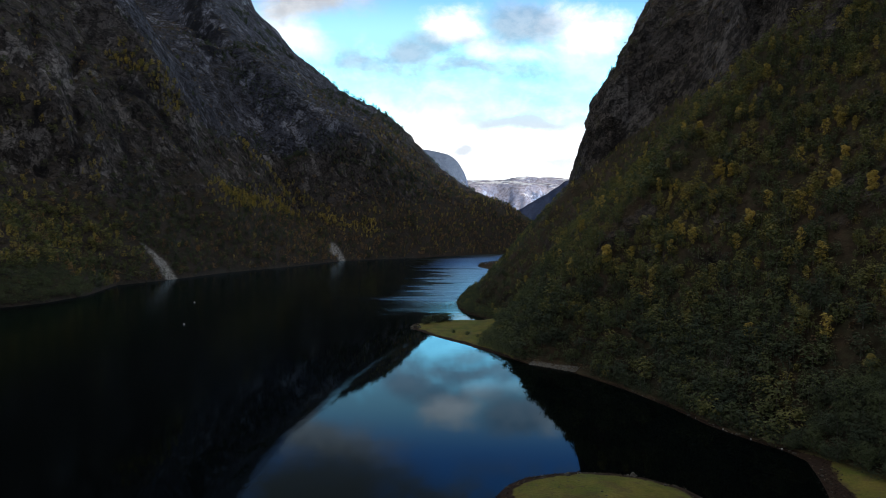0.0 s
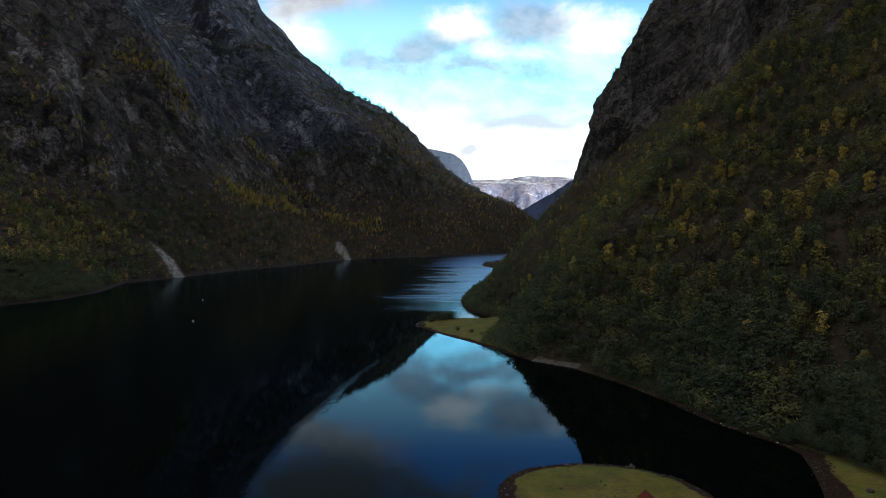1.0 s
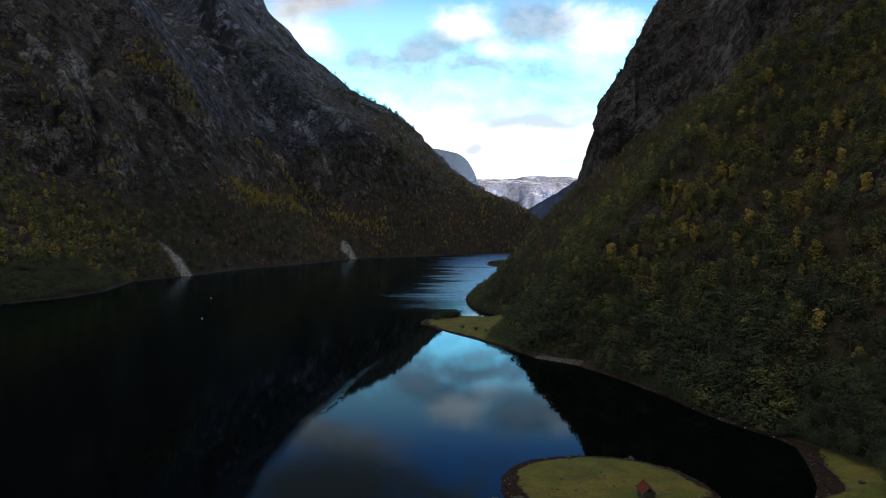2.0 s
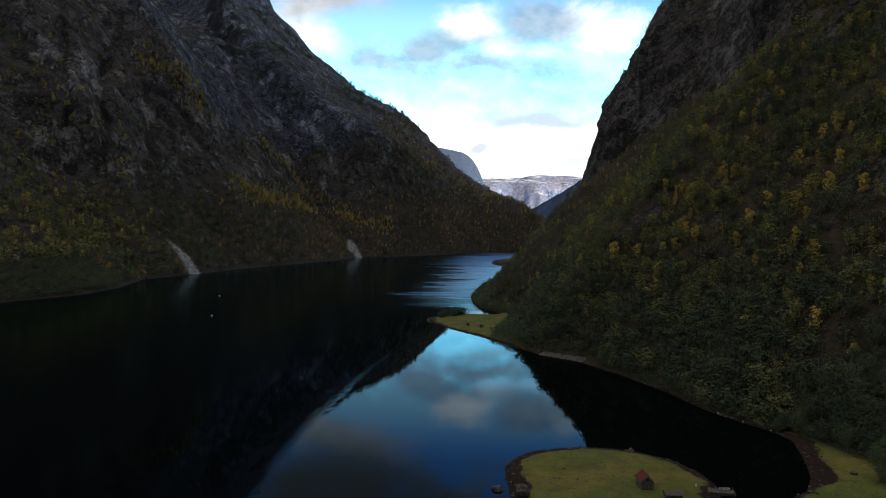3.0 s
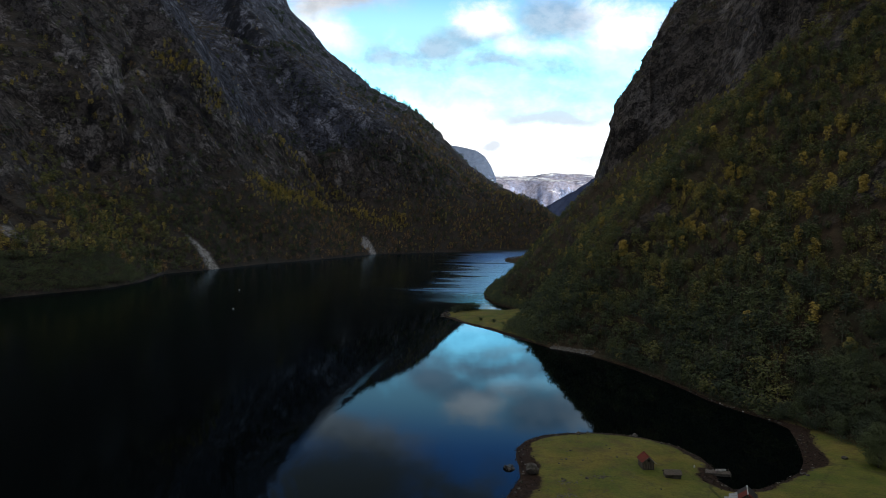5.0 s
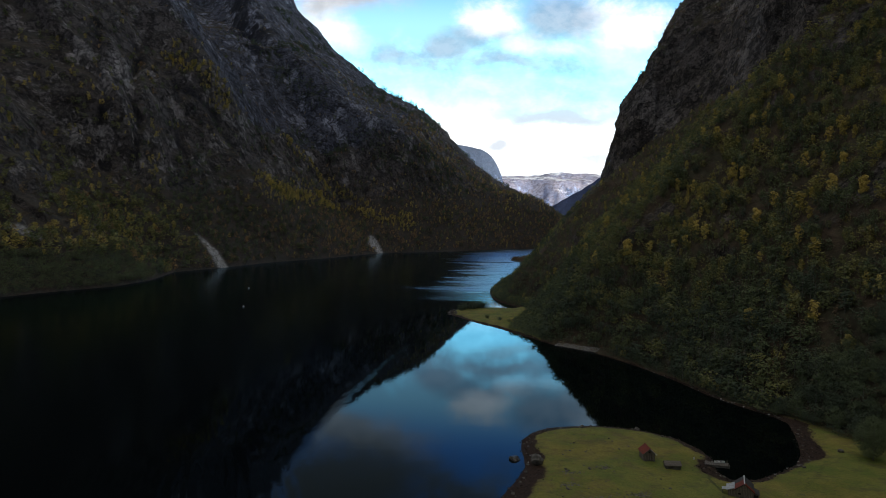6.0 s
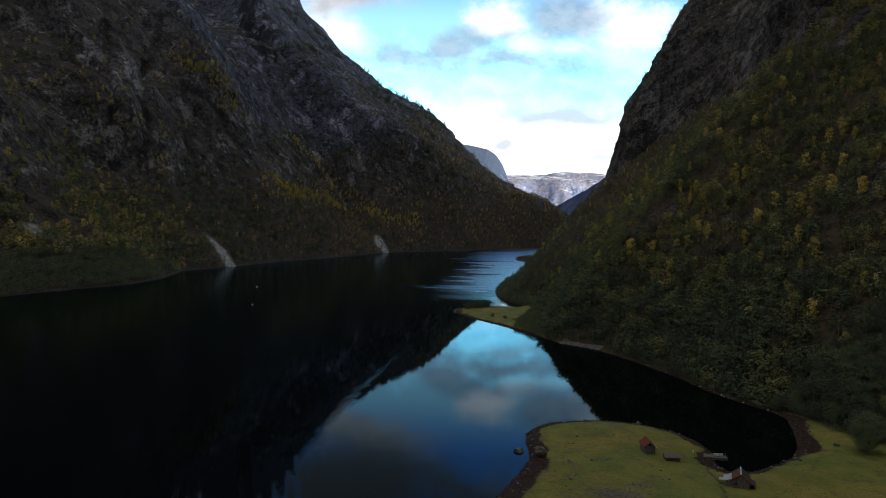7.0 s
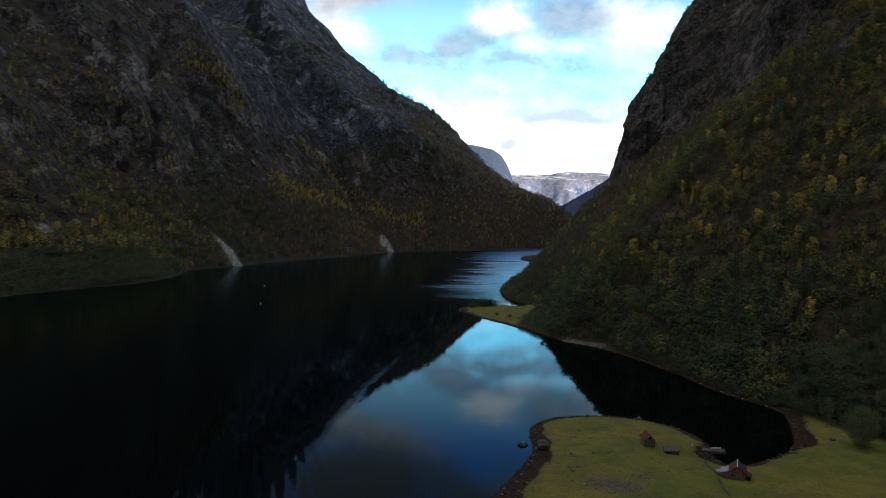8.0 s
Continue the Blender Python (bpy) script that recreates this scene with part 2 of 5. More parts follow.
HAZY_FLANK = land_material("hazy_flank", (0.034, 0.050, 0.105), (0.028, 0.044, 0.095), (0.036, 0.054, 0.115), (0.22, 0.27, 0.38), snow=1.0, grain=0.3)

WATER, n = material("water")
p = place(n)
calm = n.noise(n.scaled(p, 0.006, 0.0025, 1.0, 25), 1.0, 3.0, 0.5)
sides = n.tree.nodes.new("ShaderNodeSeparateXYZ")
n.put(sides.inputs[0], p)
open_water = n.step(n.math("ADD", sides.outputs[1], n.math("MULTIPLY", calm, 220.0)), 500.0, 660.0)
small = n.noise(n.scaled(p, 0.35, 0.9, 1.0, 12), 1.0, 4.0, 0.6, 0.4)
broad = n.noise(n.scaled(p, 0.05, 0.30, 1.0, 25), 1.0, 3.0, 0.5, 0.3)
gusts = n.step(n.noise(n.scaled(p, 0.004, 0.022, 1.0, 8), 1.0, 4.0, 0.6, 0.5), 0.05, 0.50)
chop = n.math("MULTIPLY", n.math("MULTIPLY", open_water, gusts), n.step(n.math("ADD", n.math("ADD", sides.outputs[0], n.math("MULTIPLY", calm, 140.0)), n.math("MULTIPLY", n.noise(n.scaled(p, 0.005, 0.030, 1.0), 1.0, 4.0, 0.6), 200.0)), 90.0, 225.0))
waves = n.noise(n.scaled(p, 0.055, 0.13, 1.0, 10), 1.0, 5.0, 0.65, 0.3)
rows = n.step(n.noise(n.scaled(p, 0.010, 0.055, 1.0, 12), 1.0, 4.0, 0.7, 0.4), 0.36, 0.58)
chop = n.math("MULTIPLY", chop, n.math("ADD", 0.55, n.math("MULTIPLY", rows, 0.45)))
swell = n.math("ADD", n.math("ADD", n.math("MULTIPLY", small, n.math("ADD", 0.05, n.math("MULTIPLY", chop, 4.0))), n.math("MULTIPLY", n.math("MULTIPLY", chop, waves), 20.0)), n.math("MULTIPLY", broad, 0.075))
along = n.math("ADD", n.math("MULTIPLY", sides.outputs[0], 0.94), n.math("MULTIPLY", sides.outputs[1], 0.35))
wake = n.math("SINE", n.math("ADD", n.math("MULTIPLY", along, 1.9), n.math("MULTIPLY", n.noise(p, 0.05, 2.0), 7.0)))
near_wake = n.math("MULTIPLY", n.math("MULTIPLY", n.step(sides.outputs[0], -115.0, -70.0), n.step(sides.outputs[0], -26.0, -46.0)), n.step(sides.outputs[1], 138.0, 92.0))
swell = n.math("ADD", swell, n.math("MULTIPLY", wake, n.math("MULTIPLY", near_wake, 0.42)))
past = n.math("SUBTRACT", sides.outputs[1], 140.0)
beside = n.math("SUBTRACT", sides.outputs[0], n.math("SUBTRACT", n.math("MULTIPLY", n.math("MULTIPLY", past, past), 0.00075), 44.0))
breeze = n.step(n.math("ADD", beside, n.math("MULTIPLY", n.noise(n.scaled(p, 0.010, 0.004, 1.0), 1.0, 4.0), 30.0)), 0.0, -45.0)
line = n.math("MULTIPLY", n.step(n.math("ABSOLUTE", n.math("ADD", beside, n.math("MULTIPLY", n.math("SUBTRACT", n.noise(p, 0.06, 3.0), 0.5), 6.0))), 3.2, 0.3), n.step(sides.outputs[1], 360.0, 300.0))
swell = n.math("ADD", swell, n.math("MULTIPLY", n.math("MULTIPLY", line, n.noise(n.scaled(p, 0.5, 0.75, 1.0, 30), 1.0, 3.0, 0.6)), 0.7))
ripple = n.bump(swell, 0.085, 0.5)
edge = n.math("MULTIPLY", n.math("MULTIPLY", n.math("POWER", n.add("ShaderNodeFresnel", 1.333, ripple), 1.5), 1.40, clamp=True), n.math("SUBTRACT", 1.0, n.math("MULTIPLY", breeze, 0.25)))
gloss, depth, both, out = (n.tree.nodes.new("ShaderNode" + kind) for kind in ("BsdfGlossy", "BsdfDiffuse", "MixShader", "OutputMaterial"))
gloss.distribution = "BECKMANN"
for node, values in ((gloss, (("Color", (0.66, 0.86, 1.0, 1.0)), ("Roughness", n.math("ADD", n.math("ADD", 0.012, n.math("MULTIPLY", chop, 0.30)), n.math("MULTIPLY", breeze, 0.15))), ("Normal", ripple))), (depth, (("Color", (0.0016, 0.0026, 0.0030, 1.0)),))):
    for key, value in values:
        n.put(node.inputs[key], value)
n.put(both.inputs[0], edge), n.put(both.inputs[1], depth.outputs[0]), n.put(both.inputs[2], gloss.outputs[0]), n.put(out.inputs[0], both.outputs[0])


# ---- the lie of the land ----
def lattice(ix, iy, seed):
    h = (ix.astype(np.int64) * 374761393 + iy.astype(np.int64) * 668265263 + seed * 974711) & 0x7FFFFFFF
    h = ((h ^ (h >> 13)) * 1274126177) & 0x7FFFFFFF
    return ((h ^ (h >> 16)) & 0xFFFF) / 65535.0


def rough(x, y, size, octaves=5, seed=1, gain=0.5):
    """Fractal noise from -1 to 1, with features about size metres across."""
    total, weight, out = 0.0, 1.0, np.zeros(np.broadcast(x, y).shape)
    for k in range(octaves):
        u, v = x / size * 2**k + 17.3 * k, y / size * 2**k - 9.1 * k
        iu, iv = np.floor(u), np.floor(v)
        fu, fv = u - iu, v - iv
        fu, fv = fu * fu * (3 - 2 * fu), fv * fv * (3 - 2 * fv)
        a, b = lattice(iu, iv, seed + k), lattice(iu + 1, iv, seed + k)
        c, d = lattice(iu, iv + 1, seed + k), lattice(iu + 1, iv + 1, seed + k)
        out += weight * ((a + (b - a) * fu) * (1 - fv) + (c + (d - c) * fu) * fv)
        total += weight
        weight *= gain
    return 2 * out / total - 1


def smooth(value, low, high):
    s = np.clip((value - low) / (high - low), 0, 1)
    return s * s * (3 - 2 * s)


def inside(line, x, y):
    """How far each place lies inside the closed line (outside: minus), and the y of the nearest place on it."""
    line = np.array(line, float)
    nearest, foot, odd = np.full(x.shape, 1e9), np.zeros(x.shape), np.zeros(x.shape, bool)
    for (ax, ay), (bx, by) in zip(line, np.roll(line, -1, 0)):
        dx, dy = bx - ax, by - ay
        s = np.clip(((x - ax) * dx + (y - ay) * dy) / (dx * dx + dy * dy), 0, 1)
        far = np.hypot(x - ax - s * dx, y - ay - s * dy)
        closer = far < nearest
        nearest, foot = np.where(closer, far, nearest), np.where(closer, ay + s * dy, foot)
        if by != ay:
            odd ^= ((ay > y) != (by > y)) & (x < dx * (y - ay) / dy + ax)
    return np.where(odd, nearest, -nearest), foot


EAST_SHORE = [(95, -900), (80, -400), (66, -120), (48, -30), (26, 20), (6, 55), (-2, 82), (1, 97), (5.8, 110), (9.0, 118), (11.4, 126), (11.8, 133), (11.4, 140), (12.3, 147), (15.6, 153.5), (20.5, 158), (26, 160), (33, 161.8), (41, 161.2), (48, 158.5), (55, 152.4), (58.6, 144.5), (59.5, 137), (57.6, 129), (59.2, 124), (65, 124.5),
              (73, 130), (79, 135.6), (83.6, 143), (86.8, 151), (90, 160.5), (92.8, 171), (91, 178), (87.5, 184), (83.5, 191.5), (79.5, 200), (74, 221), (65.4, 244), (51.8, 271), (37.6, 283), (23, 308.6), (12, 328), (-4, 352), (-17.5, 377), (-17, 390), (-7, 406), (9, 411), (22, 410), (27, 416), (21, 428), (15, 442)]
EAST_SHORE += [(11, 465), (10, 505), (23, 600), (51, 748), (64, 838), (56, 858), (48, 884), (46, 905), (51, 945), (70, 980), (96, 1000), (122, 1158), (190, 1500), (1400, 1500), (1400, -900)]
EAST_FOOT = [(190, -900), (165, -400), (140, -120), (130, 0), (126, 60), (122, 100), (113, 130), (101, 155), (97, 173), (91, 186.5), (83, 200.5), (76, 222), (67, 245.5), (53.5, 272.5), (39.5, 285), (32, 300), (30, 330), (30, 360), (33, 392), (37, 418), (27, 446), (19.5, 465),
             (19, 505), (32, 600), (57, 748), (65, 838), (123, 1158), (191, 1500), (1400, 1500), (1400, -900)]
WEST_SHORE = [(-440, -900), (-420, -300), (-385, 60), (-340, 280), (-315.5, 375), (-302, 419), (-276, 471), (-272, 520), (-288, 600), (-264, 662), (-239.6, 758), (-206, 827), (-182, 887), (-146.5, 991), (-84, 1055), (-11, 1128), (72, 1233), (135, 1275), (215, 1335), (340, 1450), (480, 1640),
              (480, 2700), (-1700, 2700), (-1700, -900)]


def east_height(x, y, parts=False):
    """The eastern land: a grassy point, a meadow and a spit under a wooded slope with a cliff on top."""
    wob = 0.9 * rough(x, y, 9.0, 3, 5)
    shore, _ = inside(EAST_SHORE, x, y)
    foot, at = inside(EAST_FOOT, x, y)
    edge = shore + wob * smooth(np.abs(shore), 0, 1.5) * 0.9
    flat_land = np.where(edge < 0, edge * 0.35, 1.1 * (1 - np.exp(-np.maximum(edge, 0) / 6.0)) + 0.028 * np.clip(edge, 0, 60)) + 0.16 * rough(x, y, 7.0, 3, 8) * smooth(edge, 2, 8)
    d = np.maximum(foot + 5.0 * rough(x, y, 60.0, 4, 11) * smooth(foot, 5, 45), 0)
    top = np.interp(at, (0, 200, 300, 410, 500, 640, 900), (250, 215, 172, 125, 79, 78, 84))
    over = np.maximum(d - top, 0)
    # Above the cliff rises an unseen wall, added to block the low sun.
    slope = 1.12 * np.minimum(d, top) + 4.2 * np.minimum(over, 16) + 1.8 * np.clip(over - 16, 0, 60) + 1.75 * np.clip(over - 76, 0, 230) + 1.0 * np.clip(over - 306, 0, 600)
    slope *= np.interp(y, (-900, -300, 650, 1500), (1.0, 1.0, 1.0, 0.45))
    broken = smooth(d, 4, 40)
    steep = smooth(over, -12, 8)
    slope += broken * (2.2 * rough(x, y, 26.0, 5, 21) + (3.0 + 7.0 * steep) * rough(x, y, 70.0, 3, 31)) + steep * 5.0 * rough(x, y, 16.0, 4, 41)
    ledge = 17.0 + 4.0 * rough(x, y, 70.0, 2, 43)
    part_of = np.mod(slope, ledge) / ledge
    slope += steep * 0.6 * ledge * (smooth(part_of, 0.2, 0.8) - part_of) * smooth(rough(x, y, 40.0, 3, 45), -0.4, 0.3)
    z = flat_land + np.maximum(slope, 0) * smooth(d, 0, 6)
    if not parts:
        return z
    return z, dict(shore=edge, foot=foot, d=d, over=d - top)


# the western spur's crest: x, y and height
CREST = (-900, -700, -550, -490, -385, -313, -250, -130, -7, 56, 119, 139, 190, 330), (2000, 1900, 1815, 1790, 1730, 1670, 1638, 1638, 1629, 1595, 1534, 1495, 1480, 1600), (1080, 930, 738, 602, 491, 431, 375, 311, 198, 152, 127, 114, 66, 20)


# chimneys and gullies down the crags: line, depth and width
CLEFTS = [([(-373, 695), (-388, 718), (-449, 827)], 13.0, 6.0), ([(-398, 672), (-436, 732), (-470, 780)], 11.0, 5.0), ([(-345, 760), (-395, 830)], 8.0, 5.0), ([(-300, 860), (-352, 850), (-385, 835)], 7.0, 5.0), ([(-181, 1018), (-231, 1066), (-300, 1075), (-352, 1000)], 9.0, 9.0), ([(-150, 1040), (-200, 1120), (-250, 1180)], 8.0, 7.0)]


def west_height(x, y, parts=False):
    """The western wall: a wooded foot, grey crags, a gully and a spur that comes down to the water."""
    shore, at = inside(WEST_SHORE, x, y)
    bend = shore + 14.0 * rough(x, y, 130.0, 4, 61) * smooth(shore, 10, 120)
    d = np.maximum(bend, 0)
    lean = np.interp(at, (300, 430, 520, 600, 680, 750, 800, 887, 991, 1050, 1128, 1233, 1500), (0.62, 0.60, 0.62, 0.86, 1.0, 1.08, 1.30, 1.12, 0.92, 1.20, 1.32, 1.25, 1.0))
    shape = d * (0.86 + 0.32 * smooth(d, 70, 170)) - 0.65 * np.maximum(d - 330, 0) - 0.35 * np.maximum(d - 700, 0)
    z = lean * shape
    crest_y, crest_z = np.interp(x, *CREST[:2]), np.interp(x, CREST[0], CREST[2])
    cap = crest_z - np.where(y > crest_y, 0.55 * (y - crest_y), 0.22 * (crest_y - y)) + 5.0 * rough(x, y, 40.0, 4, 66)
    z = np.where(z - cap > 0, cap - 0.02 * (z - cap), z) - 6.0 * np.exp(-np.abs(z - cap) / 12.0)
    z = np.maximum(z, (crest_z - 1.05 * np.abs(y - crest_y)) * smooth(x, -430, -500))
    steep = smooth(d, 60, 150)
    z += smooth(d, 3, 50) * smooth(cap - z, -5, 60) * (4.0 * rough(x, y, 45.0, 5, 71) + steep * (17.0 * rough(x, y, 120.0, 4, 81) + 5.0 * rough(x, y, 26.0, 4, 91)))
    z -= 22.0 * beyond_spur(x, y) * smooth(d, 60, 130) * smooth(cap - z, 10, 90)
    rib = 1 - np.abs(rough(at * 1.0 + 0.15 * d, 0.22 * d, 34.0, 4, 95)) * 2.2
    face = smooth(d, 45, 110)
    face = face * (1 - 0.92 * beyond_spur(x, y))
    z += beyond_spur(x, y) * (6.0 * rough(x, y, 44.0, 4, 96) + 3.6 * rough(x, y, 17.0, 3, 92) + 1.8 * rough(x, y, 8.0, 2, 90))
    butt = 1 - 2.4 * np.abs(rough(at + 0.25 * d, 0.16 * d, 120.0, 2, 94))
    z += face * (smooth(d, 60, 160) * (18.0 * butt - 8.0) + 1.5 * rib - 0.6 + 3.2 * rough(x, y, 15.0, 3, 93))
    for line, deep, wide in CLEFTS:
        z -= face * deep * np.exp(-(((near_line(line, x, y) + 2.5 * rough(x, y, 14.0, 3, 98)) / wide) ** 2))
    ledge = 26.0 + 6.0 * rough(x, y, 90.0, 2, 97)
    part_of = np.mod(z, ledge) / ledge
    z += face * 0.20 * ledge * (smooth(part_of, 0.25, 0.75) - part_of) * smooth(rough(x, y, 55.0, 3, 99), -0.35, 0.25)
    z = np.where(shore < 0, shore * 0.4, np.maximum(z, 0.3 * np.minimum(d, 4)))
    if not parts:
        return z
    return z, dict(shore=shore, d=d, at=at)


def steps(*runs):
    """Grid lines from (start, spacing) pairs and a last end."""
    out = []
    for (a, gap), b in zip(runs[:-1], [r[0] if isinstance(r, tuple) else r for r in runs[1:]]):
        out.append(np.linspace(a, b, max(2, round((b - a) / gap) + 1))[:-1])
    return np.append(np.concatenate(out), runs[-1])


def sheet(name, xs, ys, height, mat, masks=None, jag=None, low=-3.0):
    """A sheet of land over a grid, without the parts deep under water. masks: vertex attributes."""
    x, y = np.meshgrid(xs, ys)
    z, info = height(x, y, True)
    if jag is not None:
        dx, dy = jag(x, y, z, info)
    else:
        dx = dy = 0
    nx, ny = len(xs), len(ys)
    co = np.stack([x + dx, y + dy, z], -1).reshape(-1, 3)
    i = (np.arange(ny - 1)[:, None] * nx + np.arange(nx - 1)[None]).ravel()
    quads = np.stack([i, i + 1, i + 1 + nx, i + nx], -1)
    quads = quads[co[quads, 2].max(1) > low]
    used = np.unique(quads)
    renum = np.zeros(len(co), int)
    renum[used] = np.arange(len(used))
    quads = renum[quads]
    me = bpy.data.meshes.new(name)
    me.vertices.add(len(used)), me.loops.add(4 * len(quads)), me.polygons.add(len(quads))
    me.vertices.foreach_set("co", co[used].ravel())
    me.loops.foreach_set("vertex_index", quads.ravel())
    me.polygons.foreach_set("loop_start", np.arange(0, 4 * len(quads), 4))
    me.polygons.foreach_set("use_smooth", np.ones(len(quads), bool))
    me.update(calc_edges=True)
    for key, values in (masks(x, y, z, info) if masks else {}).items():
        me.attributes.new(key, "FLOAT", "POINT").data.foreach_set("value", np.broadcast_to(values, x.shape).ravel()[used].astype(np.float32))
    me.materials.append(mat)
    return new(name, me)


def near_line(line, x, y):
    """The distance to an open line."""
    far = np.full(x.shape, 1e9)
    for (ax, ay), (bx, by) in zip(line[:-1], line[1:]):
        s = np.clip(((x - ax) * (bx - ax) + (y - ay) * (by - ay)) / ((bx - ax) ** 2 + (by - ay) ** 2), 0, 1)
        far = np.minimum(far, np.hypot(x - ax - s * (bx - ax), y - ay - s * (by - ay)))
    return far


def near_spots(spots, x, y):
    """1 in the middle of the spots (x, y, radius), 0 outside, with a torn edge."""
    best = np.zeros(x.shape)
    for sx, sy, r in spots:
        best = np.maximum(best, smooth(np.hypot(x - sx, y - sy) + 0.5 * r * rough(x, y, 0.8 * r, 3, 25), r, 0.5 * r))
    return best


# bare rock and brown glades on the wooded slope; pale rock on the western crags
OUTCROPS = [(75, 309, 7), (84, 309, 7), (92, 310, 7), (151, 382, 11), (163, 388, 12), (172, 396, 14), (184, 320, 13), (145, 221, 9), (137, 234, 7), (176, 345, 10)]
GLADES = [(110, 194, 13), (114, 183, 11), (132, 274, 13), (114, 306, 9), (126, 240, 10), (96, 262, 8), (150, 300, 10)]
PALE = [(-424, 748, 24), (-416, 768, 14), (-424, 722, 12), (-425, 664, 13), (-452, 724, 14), (-550, 1311, 26), (-520, 1330, 18), (-457, 1262, 13), (-429, 1268, 11), (-211, 1187, 24), (-190, 1166, 15), (-268, 1138, 16), (-340, 1180, 14)]
# Overhangs on the western crags; their shade is painted into the rock.
HOLLOW = [(-455, 1300, 60), (-420, 1290, 40), (-440, 1240, 40), (-500, 1370, 40), (-400, 1190, 30)]
SPUR = [(-440, 885), (-352, 885), (-292, 1045), (-205, 1118), (-60, 1210)]


def beyond_spur(x, y):
    """1 on the grey slabs north of the gully's line, 0 on the brown buttress before it."""
    line_y = np.interp(x, [p[0] for p in SPUR], [p[1] for p in SPUR])
    return smooth(y - line_y + 14 * rough(x, y, 40.0, 3, 27), 4, 34) * smooth(x, -90, -170)


def east_masks(x, y, z, info):
    level = smooth(info["foot"], 3.0, -2.0)
    ragged = 1.4 * rough(x, y, 4.0, 4, 13)
    wide = np.interp(y, (70, 110, 135, 160, 250, 300), (5.5, 5.5, 4.2, 3.0, 3.0, 2.6)) + 1.3 * smooth(x, 78, 85) * smooth(y, 178, 168) * smooth(y, 132, 140) - 3.0 * smooth(x, 52, 62) * smooth(x, 88, 80) * smooth(y, 146, 138) - np.where((x > 16) & (x < 58) & (y > 135) & (y < 170), 1.0, 0.0) - 1.9 * smooth(x, 29, 31) * smooth(y, 174, 182)
    beach = smooth(info["shore"] + ragged, wide + 1.3, wide - 0.9)
    track = np.maximum(smooth(near_line([(54.8, 134.5), (56, 132), (54, 122.8), (52.4, 109), (51, 99), (50, 70)], x + 0.4 * ragged, y), 0.7, 0.1), 0.5 * smooth(near_line([(52, 88), (57.3, 100), (69, 112.7), (79.6, 126), (89, 140)], x, y), 1.5, 0.4))
    level = level * np.where((y > 168) & (x > 31), smooth(y, 180, 168), 1.0)
    level = level * np.where(y < 800, smooth(y, 417, 412), 1.0)
    return {"meadow": level, "beach": beach, "bare": np.maximum(0.24 * smooth(info["over"], -25, 15), 0.8 * near_spots(OUTCROPS, x, y)), "pale": 0 * z, "scree": 0 * z, "track": track}


def east_jag(x, y, z, info):
    steep = smooth(info["over"], -5, 12)
    return steep * (6.0 * rough(y, z * 1.3, 24.0, 3, 101) + 1.2 * rough(y, z, 7.0, 1, 103)), steep * (3.0 * rough(x, z * 1.3, 18.0, 3, 111) + 1.2 * rough(x, z, 7.0, 1, 113))


def west_masks(x, y, z, info):
    fan = lambda line, wide: smooth(near_line(line, x, y) + 2.5 * rough(x, y, 14.0, 3, 15), wide, wide - 4.0)
    scree = np.maximum(np.maximum(fan([(-300, 682), (-290, 680)], 3.4), np.maximum(fan([(-290, 680), (-280, 675)], 6.5), fan([(-281, 676), (-267, 665)], 9.5))), np.maximum(fan([(-163, 1012), (-161, 992)], 6.5), fan([(-160, 1010), (-142, 984)], 8.0)))
    scree = np.maximum(scree, 0.8 * near_spots([(-360, 484, 8), (-352, 482, 6), (-344, 483, 5)], x, y))
    pale = near_spots(PALE, x, y)
    bare = np.maximum(0.50 * smooth(info["d"] + 30 * rough(x, y, 60.0, 4, 17), 50, 110), 0.75 * beyond_spur(x, y))
    bare = np.maximum(bare, 0.2 * smooth(info["d"] + 4.0 * rough(x, y, 25.0, 3, 19), 2.0, 0.5))
    # The last mask carries the painted shade of the hollows and clefts.
    return {"bare": np.maximum(bare, 0.7 * pale), "pale": 0.85 * pale, "scree": scree, "slab": beyond_spur(x, y), "dark_stone": np.maximum(near_spots(HOLLOW, x, y), 0.8 * np.max([np.exp(-((near_line(line, x, y) / (0.9 * wide)) ** 2)) for line, _, wide in CLEFTS[:4]], 0))}


def west_jag(x, y, z, info):
    steep = smooth(info["d"], 70, 140) * (1 - 0.5 * beyond_spur(x, y))
    return steep * (12.0 * rough(y, z * 0.7, 60.0, 3, 121) + 2.6 * rough(y, z, 14.0, 2, 123)), steep * (8.0 * rough(x, z * 0.7, 60.0, 3, 131) + 3.0 * rough(x, z, 14.0, 2, 133))


east = sheet("ground_east", steps((-30, 1.5), (3, 0.9), (100, 1.3), (120, 1.8), (260, 5.0), (420, 16.0), 1300), steps((-880, 22.0), (-60, 6.0), (60, 1.2), (95, 0.75), (165, 1.1), (200, 1.5), (460, 2.2), (720, 6.0), (1000, 14.0), 1480), east_height, FOREST_FLOOR, east_masks, east_jag)
tagged(east, "grassy point and meadow below a steep wooded slope", "ground", kind="structure")
west = sheet("ground_west", steps((-1600, 22.0), (-820, 7.0), (-520, 2.2), (60, 4.0), (260, 12.0), 520), steps((-880, 30.0), (250, 8.0), (380, 2.4), (900, 3.0), (1420, 5.0), (1760, 10.0), (1980, 30.0), 2680), west_height, CRAG, west_masks, west_jag)
tagged(west, "grey crags and steep wooded mountainside above the fjord", "mountain", kind="structure")


